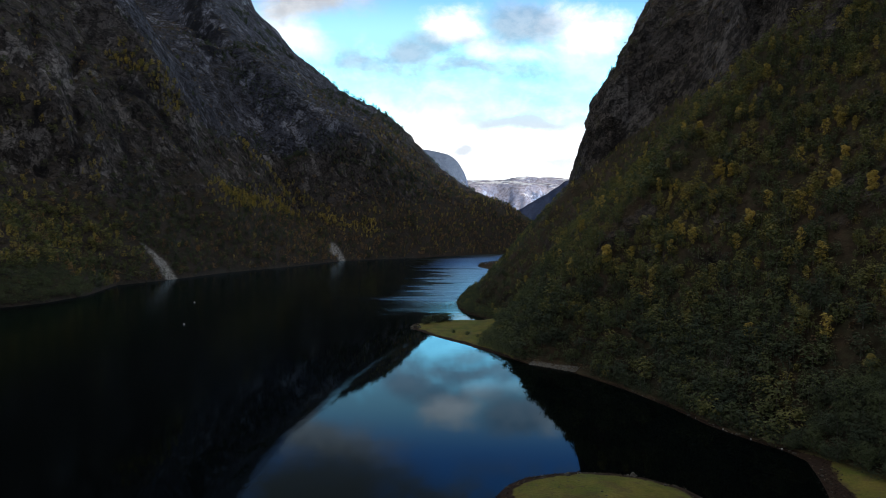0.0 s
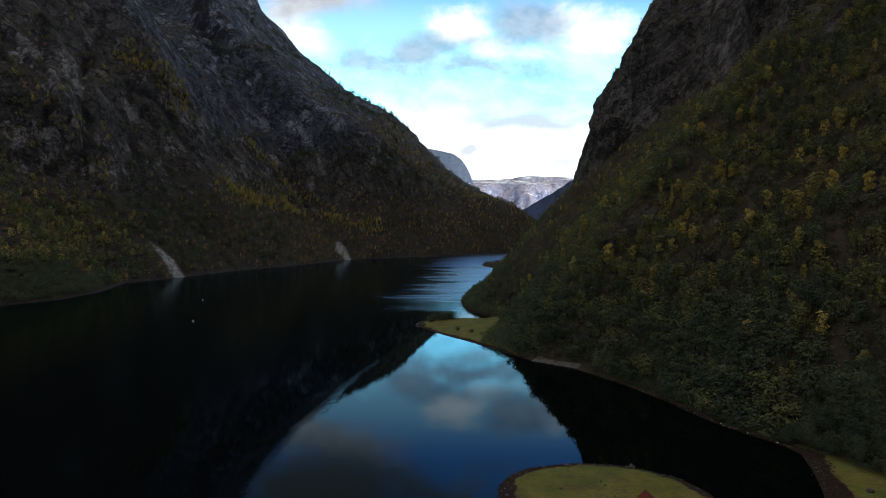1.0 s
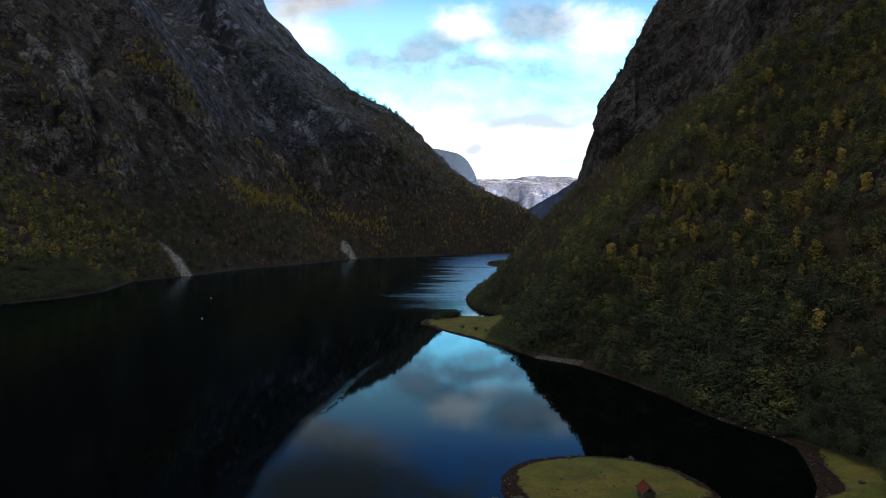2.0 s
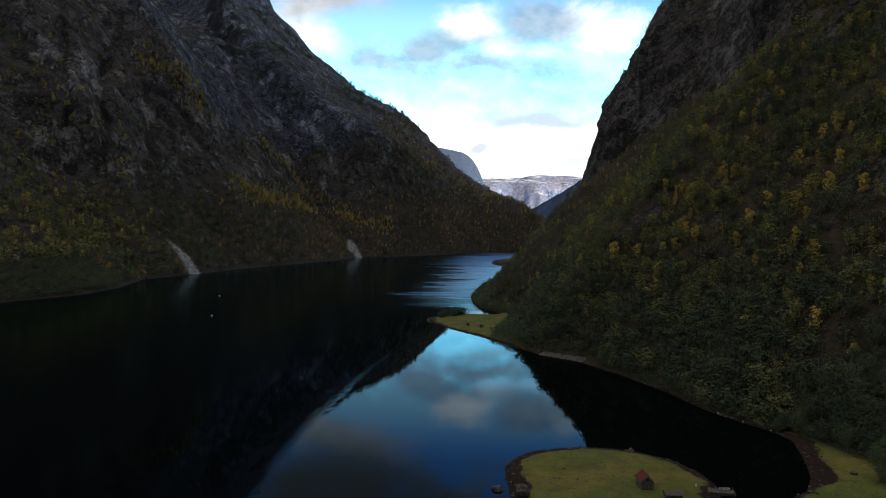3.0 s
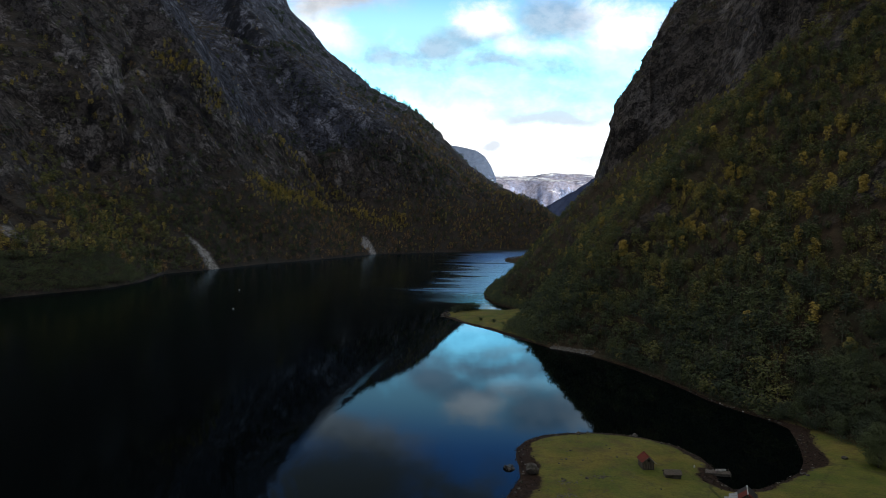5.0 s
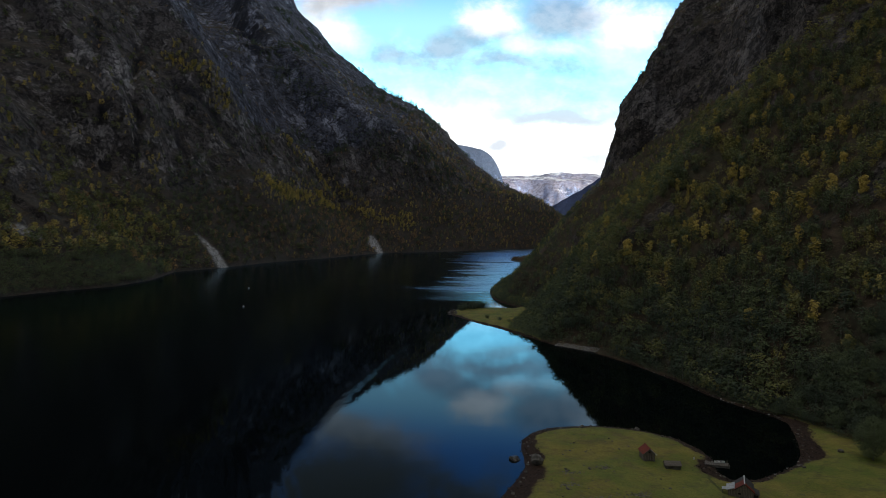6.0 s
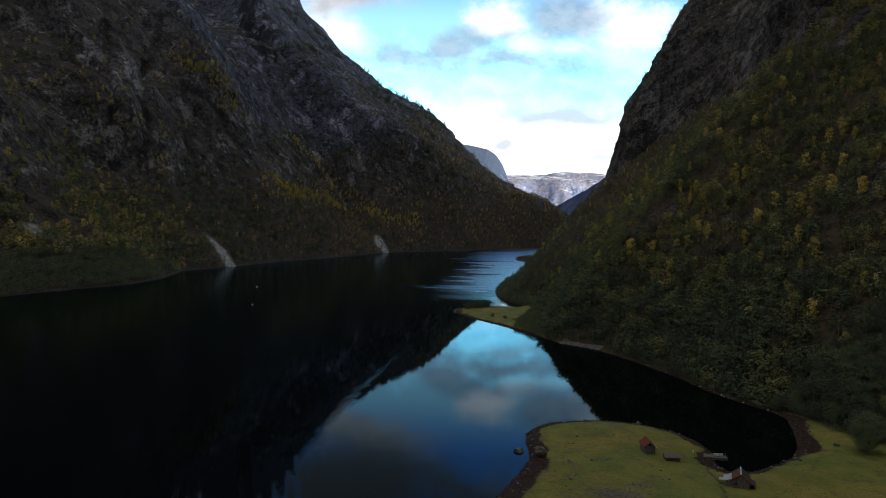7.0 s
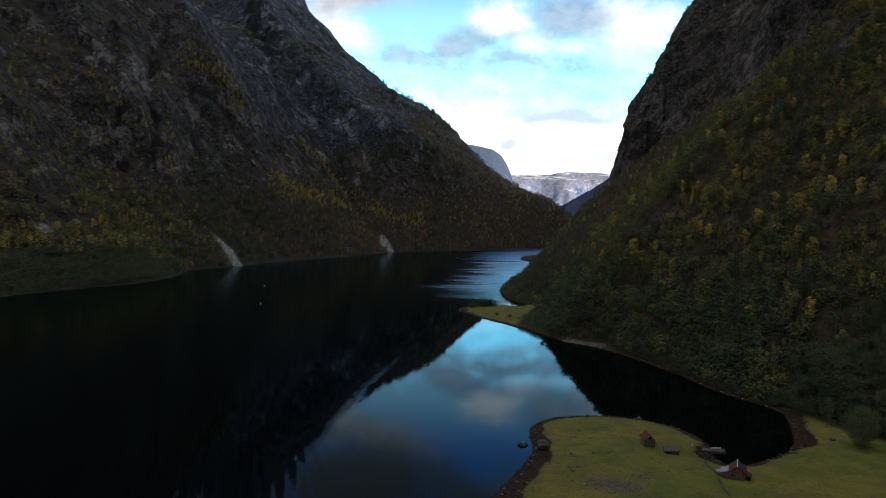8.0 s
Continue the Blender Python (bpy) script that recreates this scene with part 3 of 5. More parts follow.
# ---- far mountains, seen down the fjord ----
def dome_height(x, y, parts=False):
    """The round grey peak that closes the western side."""
    across = x + 10 * rough(x, y, 160.0, 5, 141)
    z = np.interp(across, (-700, -300, -121, 13, 60, 90, 112, 133, 150, 180, 215), (520, 470, 432, 412, 382, 345, 305, 255, 180, 60, -20)) + 9 * rough(x, y, 90.0, 5, 151) + 0.10 * np.minimum(y - 3600, 0)
    z = z * smooth(y, 3180, 3560)
    return (z, {}) if parts else z


def fell_height(x, y, parts=False):
    """The snow-dusted plateau at the fjord's end."""
    front = y - 4380 + 130 * rough(x, y, 260.0, 5, 161)
    z = 300 * smooth(front, -60, 200) ** 0.7 + 45 * smooth(front, 150, 420) + 30 * rough(x, y, 210.0, 5, 171) * smooth(front, -50, 150)
    z += 20 * smooth(y, 4640, 4760) * smooth(x, 330, 560) * (0.75 + 0.35 * rough(x, y, 150.0, 3, 173))
    z -= 120 * smooth(x, 520, 640) * smooth(front, 230, 60)
    return (z, {}) if parts else z


dome = sheet("mountain_far_dome", steps((-700, 14.0), (320, 14.0), 460), steps((3150, 14.0), 4000), dome_height, HAZY_CRAG)
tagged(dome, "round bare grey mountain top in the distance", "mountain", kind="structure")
fell = sheet("mountain_far_fell", steps((-300, 12.0), 1500), steps((4250, 12.0), 4840), fell_height, HAZY_FELL)
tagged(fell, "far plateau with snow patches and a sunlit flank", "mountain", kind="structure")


def flank_height(x, y, parts=False):
    """The flank that comes down in front of the plateau; blue shade and haze are in its colour."""
    ridge = 128 + 0.56 * (x - 392) + 16 * rough(x, y, 90.0, 4, 191)
    z = ridge - 0.75 * np.abs(y - 3560) + 9 * rough(x, y, 40.0, 4, 193)
    return (z, {}) if parts else z


flank = sheet("mountain_far_flank", steps((190, 9.0), 900), steps((3200, 9.0), 3800), flank_height, HAZY_FLANK)
tagged(flank, "mountain flank with thin snow streaks, coloured with blue haze and shade", "mountain", kind="structure")


# Unseen mountain behind the camera, added to close the fjord and block sun.
def back_height(x, y, parts=False):
    z = 1120 * smooth(-y, 850, 1300) + 60 * rough(x, y, 400.0, 5, 181)
    return (z, {}) if parts else z


back_wall = sheet("mountain_south", steps((-1700, 40.0), 2400), steps((-2100, 40.0), -820), back_height, CRAG)
tagged(back_wall, "unseen mountain added behind the camera to close and shade the fjord", "mountain", kind="structure")

bm = bmesh.new()
for a in ((-4500, -4500, 0), (4500, -4500, 0), (4500, 4930, 0), (-4500, 4930, 0)):
    bm.verts.new(a)
bm.faces.new(bm.verts)
me = bpy.data.meshes.new("water")
bm.to_mesh(me), bm.free()
me.materials.append(WATER)
tagged(new("water", me), "dark still fjord water that mirrors the sky", "water", kind="structure")


# ---- trees ----
def foliage_material(name, ramp, bark=False):
    """Leaves: each tree's own tint along the ramp, each spray a little lighter or darker."""
    m, n = material(name)
    tint, chance = n.attribute("tint"), n.add("ShaderNodeNewGeometry", out=8)
    colour = ramp[0]
    for low, high, c in zip(np.linspace(0, 1, len(ramp))[:-1], np.linspace(0, 1, len(ramp))[1:], ramp[1:]):
        colour = n.mix(n.step(tint, float(low), float(high)), colour, c)
    colour = n.mix(n.math("MULTIPLY", n.step(chance, 0.6, 1.0), 0.14), colour, n.mix(1.0, colour, (0.5, 0.5, 0.5), "MULTIPLY"))
    colour = n.mix(n.math("MULTIPLY", n.step(chance, 0.4, 0.0), 0.16), colour, n.mix(1.0, colour, (1.5, 1.45, 1.2), "MULTIPLY"))
    face, glow, both = (n.tree.nodes.new("ShaderNode" + kind) for kind in ("BsdfDiffuse", "BsdfTranslucent", "MixShader"))
    n.put(face.inputs[0], colour), n.put(glow.inputs[0], n.mix(1.0, colour, (1.0, 1.0, 0.75), "MULTIPLY"))
    both.inputs[0].default_value = 0.33
    out = n.tree.nodes.new("ShaderNodeOutputMaterial")
    n.tree.links.new(face.outputs[0], both.inputs[1]), n.tree.links.new(glow.outputs[0], both.inputs[2]), n.tree.links.new(both.outputs[0], out.inputs[0])
    return m


LEAVES = foliage_material("birch_leaves", ((0.096, 0.124, 0.092), (0.154, 0.184, 0.104), (0.256, 0.258, 0.112), (0.50, 0.405, 0.130), (0.70, 0.56, 0.185)))
HEATH = foliage_material("heath_leaves", ((0.115, 0.120, 0.086), (0.165, 0.138, 0.100), (0.220, 0.150, 0.104)))
RUSSET = foliage_material("russet_leaves", ((0.165, 0.155, 0.112), (0.300, 0.215, 0.130), (0.420, 0.270, 0.140)))
BARK, n = material("birch_bark")
p = place(n)
n.surface(n.mix(n.step(n.noise(n.scaled(p, 1, 1, 4), 2.0, 5.0), 0.4, 0.6), (0.10, 0.09, 0.075), (0.30, 0.28, 0.25)), 0.85)


def sprays(rng, centres, radii, count, size):
    """Small leaf sprays scattered over lobes: bent quads turned every way, most of them upwards."""
    lobe = rng.integers(0, len(centres), count)
    way = rng.normal(size=(count, 3))
    way /= np.linalg.norm(way, axis=1)[:, None]
    at = centres[lobe] + way * radii[lobe] * (0.70 + 0.40 * rng.random((count, 1)))
    normal = rng.normal(size=(count, 3)) * 0.22 + way * 0.70 + (0, 0, 0.75)
    normal /= np.linalg.norm(normal, axis=1)[:, None]
    side = np.cross(normal, rng.normal(size=(count, 3)))
    side /= np.linalg.norm(side, axis=1)[:, None]
    other = np.cross(normal, side)
    s = size * (0.55 + 0.9 * rng.random((count, 1)))
    corners = [at + side * s * 0.72, at - side * s * 0.45 + other * s * 0.6, at - side * s * 0.4 - other * s * 0.62 - normal * s * 0.15]
    verts = np.stack(corners, 1).reshape(-1, 3)
    return verts, np.arange(3 * count).reshape(-1, 3)


def limb(a, b, wide, thin, sides=4):
    """A tapered limb from a to b."""
    a, b = np.array(a, float), np.array(b, float)
    axis = (b - a) / np.linalg.norm(b - a)
    u = np.cross(axis, (0.3, 0.9, 0.1))
    u /= np.linalg.norm(u)
    v = np.cross(axis, u)
    turn = np.arange(sides) * 2 * np.pi / sides
    ring = np.cos(turn)[:, None] * u + np.sin(turn)[:, None] * v
    i = np.arange(sides)
    return np.concatenate([a + ring * wide, b + ring * thin]), np.stack([i, (i + 1) % sides, (i + 1) % sides + sides, i + sides], -1)


def joined(pieces):
    verts, faces, base = [], [], 0
    for v, f in pieces:
        verts.append(v), faces.append(f + base)
        base += len(v)
    return np.concatenate(verts), np.concatenate(faces)


def tree_shape(seed, kind, count, size):
    """Trunk and crown of a tree 1 m high: crown quads and trunk quads."""
    rng = np.random.default_rng(seed)
    if kind == "pine":
        centres, radii = [], []
        for k in range(7):
            h = 0.18 + 0.13 * k
            centres.append((rng.normal() * 0.02, rng.normal() * 0.02, h)), radii.append((0.20 * (1.02 - h) + 0.02, 0.20 * (1.02 - h) + 0.02, 0.07))
    else:
        wide, lobes, low = {"round": (0.36, 9, 0.22), "upright": (0.17, 7, 0.20), "birch": (0.26, 8, 0.24), "bush": (0.50, 6, 0.12)}[kind]
        centres, radii = [], []
        for k in range(lobes):
            h = low + (0.92 - low) * (k + 0.5 * rng.random()) / lobes
            out = wide * np.sin(np.pi * min(1, 0.18 + 0.80 * (h - low) / (1 - low))) ** 0.8
            turn = k * 2.4 + rng.random()
            centres.append((np.cos(turn) * out * 0.6, np.sin(turn) * out * 0.6, h))
            r = out * (0.55 + 0.35 * rng.random()) + 0.03
            radii.append((r, r, r * 0.85))
    centres, radii = np.array(centres), np.array(radii)
    crown = sprays(rng, centres, radii, count, size)
    crown[0][:, 2] = np.maximum(crown[0][:, 2], 0.02)
    pieces = [limb((0, 0, -0.08), (0.01, 0, 0.55), 0.022, 0.012), limb((0.01, 0, 0.55), (0.0, 0.01, 0.93), 0.012, 0.003)]
    for c in centres[1 : 6 if count > 400 else 2]:
        pieces.append(limb((0.004, 0, max(0.15, c[2] - 0.22)), c, 0.008, 0.003, 3))
    return crown, joined(pieces)


def mesh_from(name, verts, quads, mat, tint=None):
    me, k = bpy.data.meshes.new(name), quads.shape[1]
    me.vertices.add(len(verts)), me.loops.add(k * len(quads)), me.polygons.add(len(quads))
    me.vertices.foreach_set("co", verts.astype(np.float32).ravel())
    me.loops.foreach_set("vertex_index", quads.astype(np.int32).ravel())
    me.polygons.foreach_set("loop_start", np.arange(0, k * len(quads), k))
    me.update(calc_edges=True)
    if tint is not None:
        me.attributes.new("tint", "FLOAT", "POINT").data.foreach_set("value", np.broadcast_to(tint, len(verts)).astype(np.float32))
    me.materials.append(mat)
    return me


def spread(shapes, spots, pick):
    """Copies of the shapes at the spots (x, y, z, height, width, turn, tint), joined into one."""
    verts, quads, tints, base = [], [], [], 0
    for k, (v, f) in enumerate(shapes):
        s = spots[pick == k]
        if not len(s):
            continue
        c, sn = np.cos(s[:, 5])[:, None], np.sin(s[:, 5])[:, None]
        w = (s[:, 3] * s[:, 4])[:, None]
        x, y = v[:, 0][None] * w, v[:, 1][None] * w
        out = np.stack([x * c - y * sn + s[:, 0:1], x * sn + y * c + s[:, 1:2], v[:, 2][None] * s[:, 3:4] + s[:, 2:3]], -1).reshape(-1, 3)
        verts.append(out)
        quads.append((f[None] + (np.arange(len(s)) * len(v))[:, None, None]).reshape(-1, f.shape[1]) + base)
        tints.append(np.repeat(s[:, 6], len(v)))
        base += len(out)
    return np.concatenate(verts), np.concatenate(quads), np.concatenate(tints)


def wood(name, label, category, spots, kinds, count, size, leaf, seed, trunks=True):
    """A stand of many trees: one object of crowns, with their trunks as a part."""
    rng = np.random.default_rng(seed)
    pick = rng.integers(0, len(kinds), len(spots))
    shapes = [tree_shape(seed + 7 * k, kind, count, size) for k, kind in enumerate(kinds)]
    v, f, tint = spread([c for c, _ in shapes], spots, pick)
    ob = new(name, mesh_from(name, v, f, leaf, tint))
    tagged(ob, label, category, kind="stuff")
    if trunks:
        v, f, *_ = spread([t for _, t in shapes], spots, pick)
        stems = new("trunks", mesh_from("trunks", v, f, BARK))
        stems.parent = ob
        tagged(stems, kind="stuff")
    return ob


def scatter(x0, x1, y0, y1, gap, seed):
    rng = np.random.default_rng(seed)
    x, y = np.meshgrid(np.arange(x0, x1, gap), np.arange(y0, y1, gap))
    x, y = x.ravel() + rng.uniform(-0.55, 0.55, x.size) * gap, y.ravel() + rng.uniform(-0.55, 0.55, y.size) * gap
    return x, y, rng


def spots_of(x, y, z, high, wide, tint, rng):
    return np.stack([x, y, z, high, wide, rng.uniform(0, 2 * np.pi, len(x)), np.clip(tint, 0, 1)], -1)


def stand(height, jag, x, y):
    z, info = height(x, y, True)
    dx, dy = jag(x, y, z, info)
    return x + dx, y + dy, z, info


# the wooded slope on the east side
x, y, rng = scatter(8, 330, 60, 760, 2.4, 41)
x, y, z, info = stand(east_height, east_jag, x, y)
foot, over = info["foot"], info["over"]
patch = rough(x, y, 38.0, 4, 201)
glade = rough(x, y, 16.0, 3, 203)
rooted = np.where((y > 177) & ((x > 33) | (y > 413)), smooth(info["shore"], 0.6, 1.8), smooth(foot, -1.5, 2.5))
chance = rooted * (0.97 - 0.55 * smooth(glade + 0.5 * patch, 0.18, 0.5) * smooth(foot, 12, 30)) * (1 - 0.90 * smooth(over, -8, 4)) * np.interp(y, (60, 330, 480, 760), (1.0, 1.0, 0.72, 0.45))
chance = chance * np.where(x > 0.70 * y + 30, 0.3, 1.0) * (1 - 0.85 * near_spots(OUTCROPS, x, y)) * (1 - 0.5 * near_spots(GLADES, x, y)) * (1 - 0.28 * smooth(foot, 20, 50))
SHINGLE = [(36, 286), (53, 270)]
keep = (rng.random(len(x)) < chance) & (over < 60) & (z > 0.35) & ((near_line(SHINGLE, x, y) > 6) | (info["shore"] > 5.2))
x, y, z, foot, over, patch = (a[keep] for a in (x, y, z, foot, over, patch))
band = smooth(foot, 14, 45) * (0.55 + 0.45 * patch)
tint = 0.14 + 0.33 * band + 0.21 * rng.normal(size=len(x)) + 0.14 * patch
gold = rng.random(len(x)) < 0.030 * smooth(foot, 8, 30) * (1 + 1.6 * patch)
tint = np.where(gold, rng.uniform(0.66, 0.92, len(x)), np.minimum(tint, 0.62))
high = np.where(gold, rng.uniform(5.5, 9.5, len(x)), 2.9 + 5.2 * rng.random(len(x)) ** 1.5) * (1 - 0.35 * smooth(over, -40, 0)) * np.interp(y, (320, 450), (1.0, 0.6))
EAST_TREES = spots_of(x, y, z, high, rng.uniform(0.78, 1.2, len(x)) * (1 + 0.22 * smooth(foot, 30, 8)), tint, rng)
beside = np.hypot(EAST_TREES[:, 0] - 105, (EAST_TREES[:, 1] - 140) * 0.8)
near = np.argsort(beside)[:260]
rest = np.ones(len(x), bool)
rest[near] = False
rest_spots, rest_gold = EAST_TREES[rest], gold[rest]
close = rest_spots[:, 1] < 330
wood("birch_wood", "dense birch and alder wood turning yellow on the steep slope", "trees", rest_spots[close & ~rest_gold], ("birch", "round", "round", "birch", "bush"), 190, 0.074, LEAVES, 51)
wood("hillside_wood", "birch wood thinning out below the dark cliff", "trees", rest_spots[~close & ~rest_gold], ("birch", "round", "bush"), 60, 0.102, LEAVES, 52, False)
wood("golden_birches", "slender birches in golden autumn leaf on the slope", "trees", rest_spots[rest_gold], ("upright", "upright", "upright"), 280, 0.058, LEAVES, 53)

# low heath and scrub between the trees
x, y, rng = scatter(10, 330, 80, 620, 2.7, 43)
x, y, z, info = stand(east_height, east_jag, x, y)
keep = (rng.random(len(x)) < (0.12 + 0.7 * smooth(rough(x, y, 16.0, 3, 203) + 0.5 * rough(x, y, 38.0, 4, 201), 0.1, 0.4)) * np.where((y > 177) & ((x > 33) | (y > 413)), smooth(info["shore"], 0.4, 1.5) * (1 + 2.0 * smooth(info["foot"], 12, 4)), smooth(info["foot"], -0.5, 2.5) * (1 + 2.0 * smooth(info["foot"], 14, 5))) + 0.75 * near_spots(GLADES, x, y) + 0.35 * smooth(info["over"], -6, 6)) & (info["over"] < 90)
x, y, z = x[keep], y[keep], z[keep]
wood("heath_scrub", "rust-brown and dull green scrub under the birches", "scrub", spots_of(x, y, z, rng.uniform(0.9, 2.1, len(x)), rng.uniform(1.2, 2.0, len(x)), 0.5 + 0.5 * rough(x, y, 30.0, 4, 207) + 0.2 * rng.normal(size=len(x)), rng), ("bush", "bush"), 26, 0.19, HEATH, 61, False)

# alder and willow brush that hides the foot of the wood
x, y, rng = scatter(-2, 130, 120, 640, 1.7, 58)
z, info = east_height(x, y, True)
keep = (np.where((y > 177) & ((x > 31) | (y > 413)), smooth(info["shore"], 0.8, 1.8), smooth(info["foot"], -0.8, 1.0)) > rng.random(len(x))) & (info["foot"] < 7.5 + 3 * rough(x, y, 12.0, 3, 209)) & ((near_line(SHINGLE, x, y) > 5) | (info["shore"] > 4.6))
x, y, z = x[keep], y[keep], z[keep]
wood("shore_brush", "dark green alder and willow brush along the foot of the wood", "bushes", spots_of(x, y, z - 0.1, rng.uniform(1.2, 3.4, len(x)), rng.uniform(0.9, 1.4, len(x)), rng.uniform(0, 0.22, len(x)), rng), ("bush", "bush", "bush"), 50, 0.10, LEAVES, 59, False)

# brown brush on the low tongue further down the fjord
x, y, rng = scatter(44, 110, 840, 1000, 4.0, 65)
z, info = east_height(x, y, True)
keep = (info["shore"] > 2.0) & (rng.random(len(x)) < 0.8)
x, y, z = x[keep], y[keep], z[keep]
wood("tongue_brush", "brown brush on a low tongue of land", "bushes", spots_of(x, y, z, rng.uniform(1.5, 4.0, len(x)), rng.uniform(1.0, 1.6, len(x)), rng.uniform(0.2, 1.0, len(x)), rng), ("bush", "round"), 40, 0.15, HEATH, 66, False)

# low brush that spreads from the wood over the root of the spit
x, y, rng = scatter(12, 36, 300, 400, 1.5, 67)
z, info = east_height(x, y, True)
edge = x - np.interp(y, (300, 318, 335, 360, 395), (22, 16, 17, 23, 32)) + 1.5 * rough(x, y, 6.0, 3, 239)
keep = (edge > 0) & (info["shore"] > 1.8) & (info["foot"] < 3) & (rng.random(len(x)) < 0.9)
x, y, z, edge = x[keep], y[keep], z[keep], edge[keep]
wood("spit_brush", "low dark green brush at the root of the grassy spit", "bushes", spots_of(x, y, z - 0.1, (0.5 + 0.5 * smooth(edge, 0, 6)) * rng.uniform(1.6, 3.4, len(x)), rng.uniform(1.0, 1.5, len(x)), rng.uniform(0, 0.25, len(x)), rng), ("bush", "bush", "round"), 90, 0.085, LEAVES, 68, False)

# the western wall
x, y, rng = scatter(-640, 240, 340, 1420, 5.2, 45)
x, y, z, info = stand(west_height, west_jag, x, y)
d, at = info["d"], info["at"]
patch, fine_patch = rough(x, y, 75.0, 4, 211), rough(x, y, 28.0, 3, 213)
gully = np.minimum(np.minimum(near_line([(-407, 856), (-387, 861), (-350, 876)], x, y), near_line([(-303, 1024), (-263, 1055), (-239, 1069), (-155, 1061), (-110, 1085)], x, y)), np.minimum(near_line([(-283, 850), (-273, 904), (-253, 950), (-231, 1033)], x, y), np.minimum(near_line([(-430, 691), (-393, 712)], x, y), near_line([(-378, 741), (-366, 726), (-355, 684)], x, y)) + 8))
wooded = smooth(d, 0.3, 1.5) * (1 - 0.82 * smooth(d + 85 * patch + 40 * fine_patch, 60, 125))
wooded = np.maximum(wooded, 0.95 * smooth(gully + 8 * fine_patch, 24, 8)) * (1 - 0.9 * beyond_spur(x, y))
wooded = np.maximum(wooded, 0.85 * smooth(d, 0.3, 2) * smooth(at, 1010, 1080) * (1 - 0.5 * smooth(d + 30 * patch, 120, 190)) * (1 - 0.85 * beyond_spur(x, y)))
keep = (rng.random(len(x)) < wooded * (0.85 + 0.3 * fine_patch)) & (d > 0.8) & (z < 420) & ~((at < 545) & (d < 42 + 10 * fine_patch))
x, y, z, d, at, patch, fine_patch, gully = (a[keep] for a in (x, y, z, d, at, patch, fine_patch, gully))
scree = west_masks(x, y, z, dict(d=d))["scree"] < 0.3
tint = 0.14 + 0.14 * rng.normal(size=len(x)) + 0.22 * patch + 0.34 * smooth(at, 700, 590) * smooth(d, 20, 45)
yellow = rng.random(len(x)) < 0.03 + 0.10 * smooth(at, 1000, 1080) + 0.85 * smooth(gully + 6 * fine_patch, 20, 8) + 0.16 * smooth(patch + 1.3 * fine_patch, 0.05, 0.5) * smooth(d, 14, 35) + 0.55 * smooth(at, 660, 580) * smooth(d, 26, 48) * smooth(fine_patch, -0.2, 0.2)
tint = np.where(yellow, rng.uniform(0.55, 0.92, len(x)), np.minimum(tint, 0.5))
high = rng.uniform(4.0, 8.5, len(x)) * (1 + 0.25 * smooth(at, 700, 590))
WEST_TREES = spots_of(x, y, z, high, rng.uniform(0.9, 1.4, len(x)), tint, rng)[scree]
yellow = yellow[scree]
brown = (np.random.default_rng(5).random(len(yellow)) < 0.14 + 0.62 * smooth(WEST_TREES[:, 0], -330, -150)) & ~yellow
russet = WEST_TREES[brown].copy()
russet[:, 6] = np.random.default_rng(6).uniform(0, 1, len(russet))
wood("far_brown_birches", "brown half-bare birches on the far mountainside", "trees", russet, ("birch", "round", "birch"), 64, 0.088, RUSSET, 76, False)
yellow_or_brown = yellow | brown
wood("far_shore_wood", "dark green birch and alder wood below the crags across the water", "trees", WEST_TREES[~yellow_or_brown], ("round", "bush", "birch", "round"), 62, 0.115, LEAVES, 71, False)
wood("far_golden_birches", "golden birches in streaks across the dark mountainside", "trees", WEST_TREES[yellow], ("upright", "upright", "birch"), 90, 0.078, LEAVES, 72, False)
x, y, rng = scatter(-640, 240, 340, 1420, 6.0, 47)
x, y, z, info = stand(west_height, west_jag, x, y)
keep = (rng.random(len(x)) < 0.7 * smooth(info["d"], 1, 5) * (1 - 0.85 * smooth(info["d"] + 50 * rough(x, y, 60.0, 3, 217), 80, 150))) & (west_masks(x, y, z, info)["scree"] < 0.2)
x, y, z = x[keep], y[keep], z[keep]
wood("far_shore_scrub", "brown leafless scrub on the far slope", "scrub", spots_of(x, y, z, rng.uniform(1.5, 3.2, len(x)), rng.uniform(1.3, 2.2, len(x)), 0.55 + 0.5 * rough(x, y, 50.0, 4, 219), rng), ("bush", "bush"), 24, 0.20, HEATH, 73, False)

# golden birches crowded along the gully and the ledges
x, y, rng = scatter(-440, -90, 660, 1110, 3.3, 46)
x, y, z, info = stand(west_height, west_jag, x, y)
gully = np.minimum(np.minimum(near_line([(-407, 856), (-387, 861), (-350, 876)], x, y), near_line([(-263, 1055), (-239, 1069), (-155, 1061), (-110, 1085)], x, y)), np.minimum(near_line([(-278, 880), (-273, 904), (-253, 950), (-231, 1033)], x, y) + 3, near_line([(-303, 1024), (-263, 1055)], x, y) + 5))
keep = rng.random(len(x)) < 0.38 * smooth(gully + 20 * rough(x, y, 26.0, 3, 227), 19, 2)
x, y, z = x[keep], y[keep], z[keep]
wood("ledge_birches", "golden birches crowded along the gully and its ledges", "trees", spots_of(x, y, z, rng.uniform(4.5, 9.0, len(x)), rng.uniform(0.9, 1.3, len(x)), rng.uniform(0.50, 0.95, len(x)), rng), ("birch", "upright", "birch"), 120, 0.082, LEAVES, 78, False)

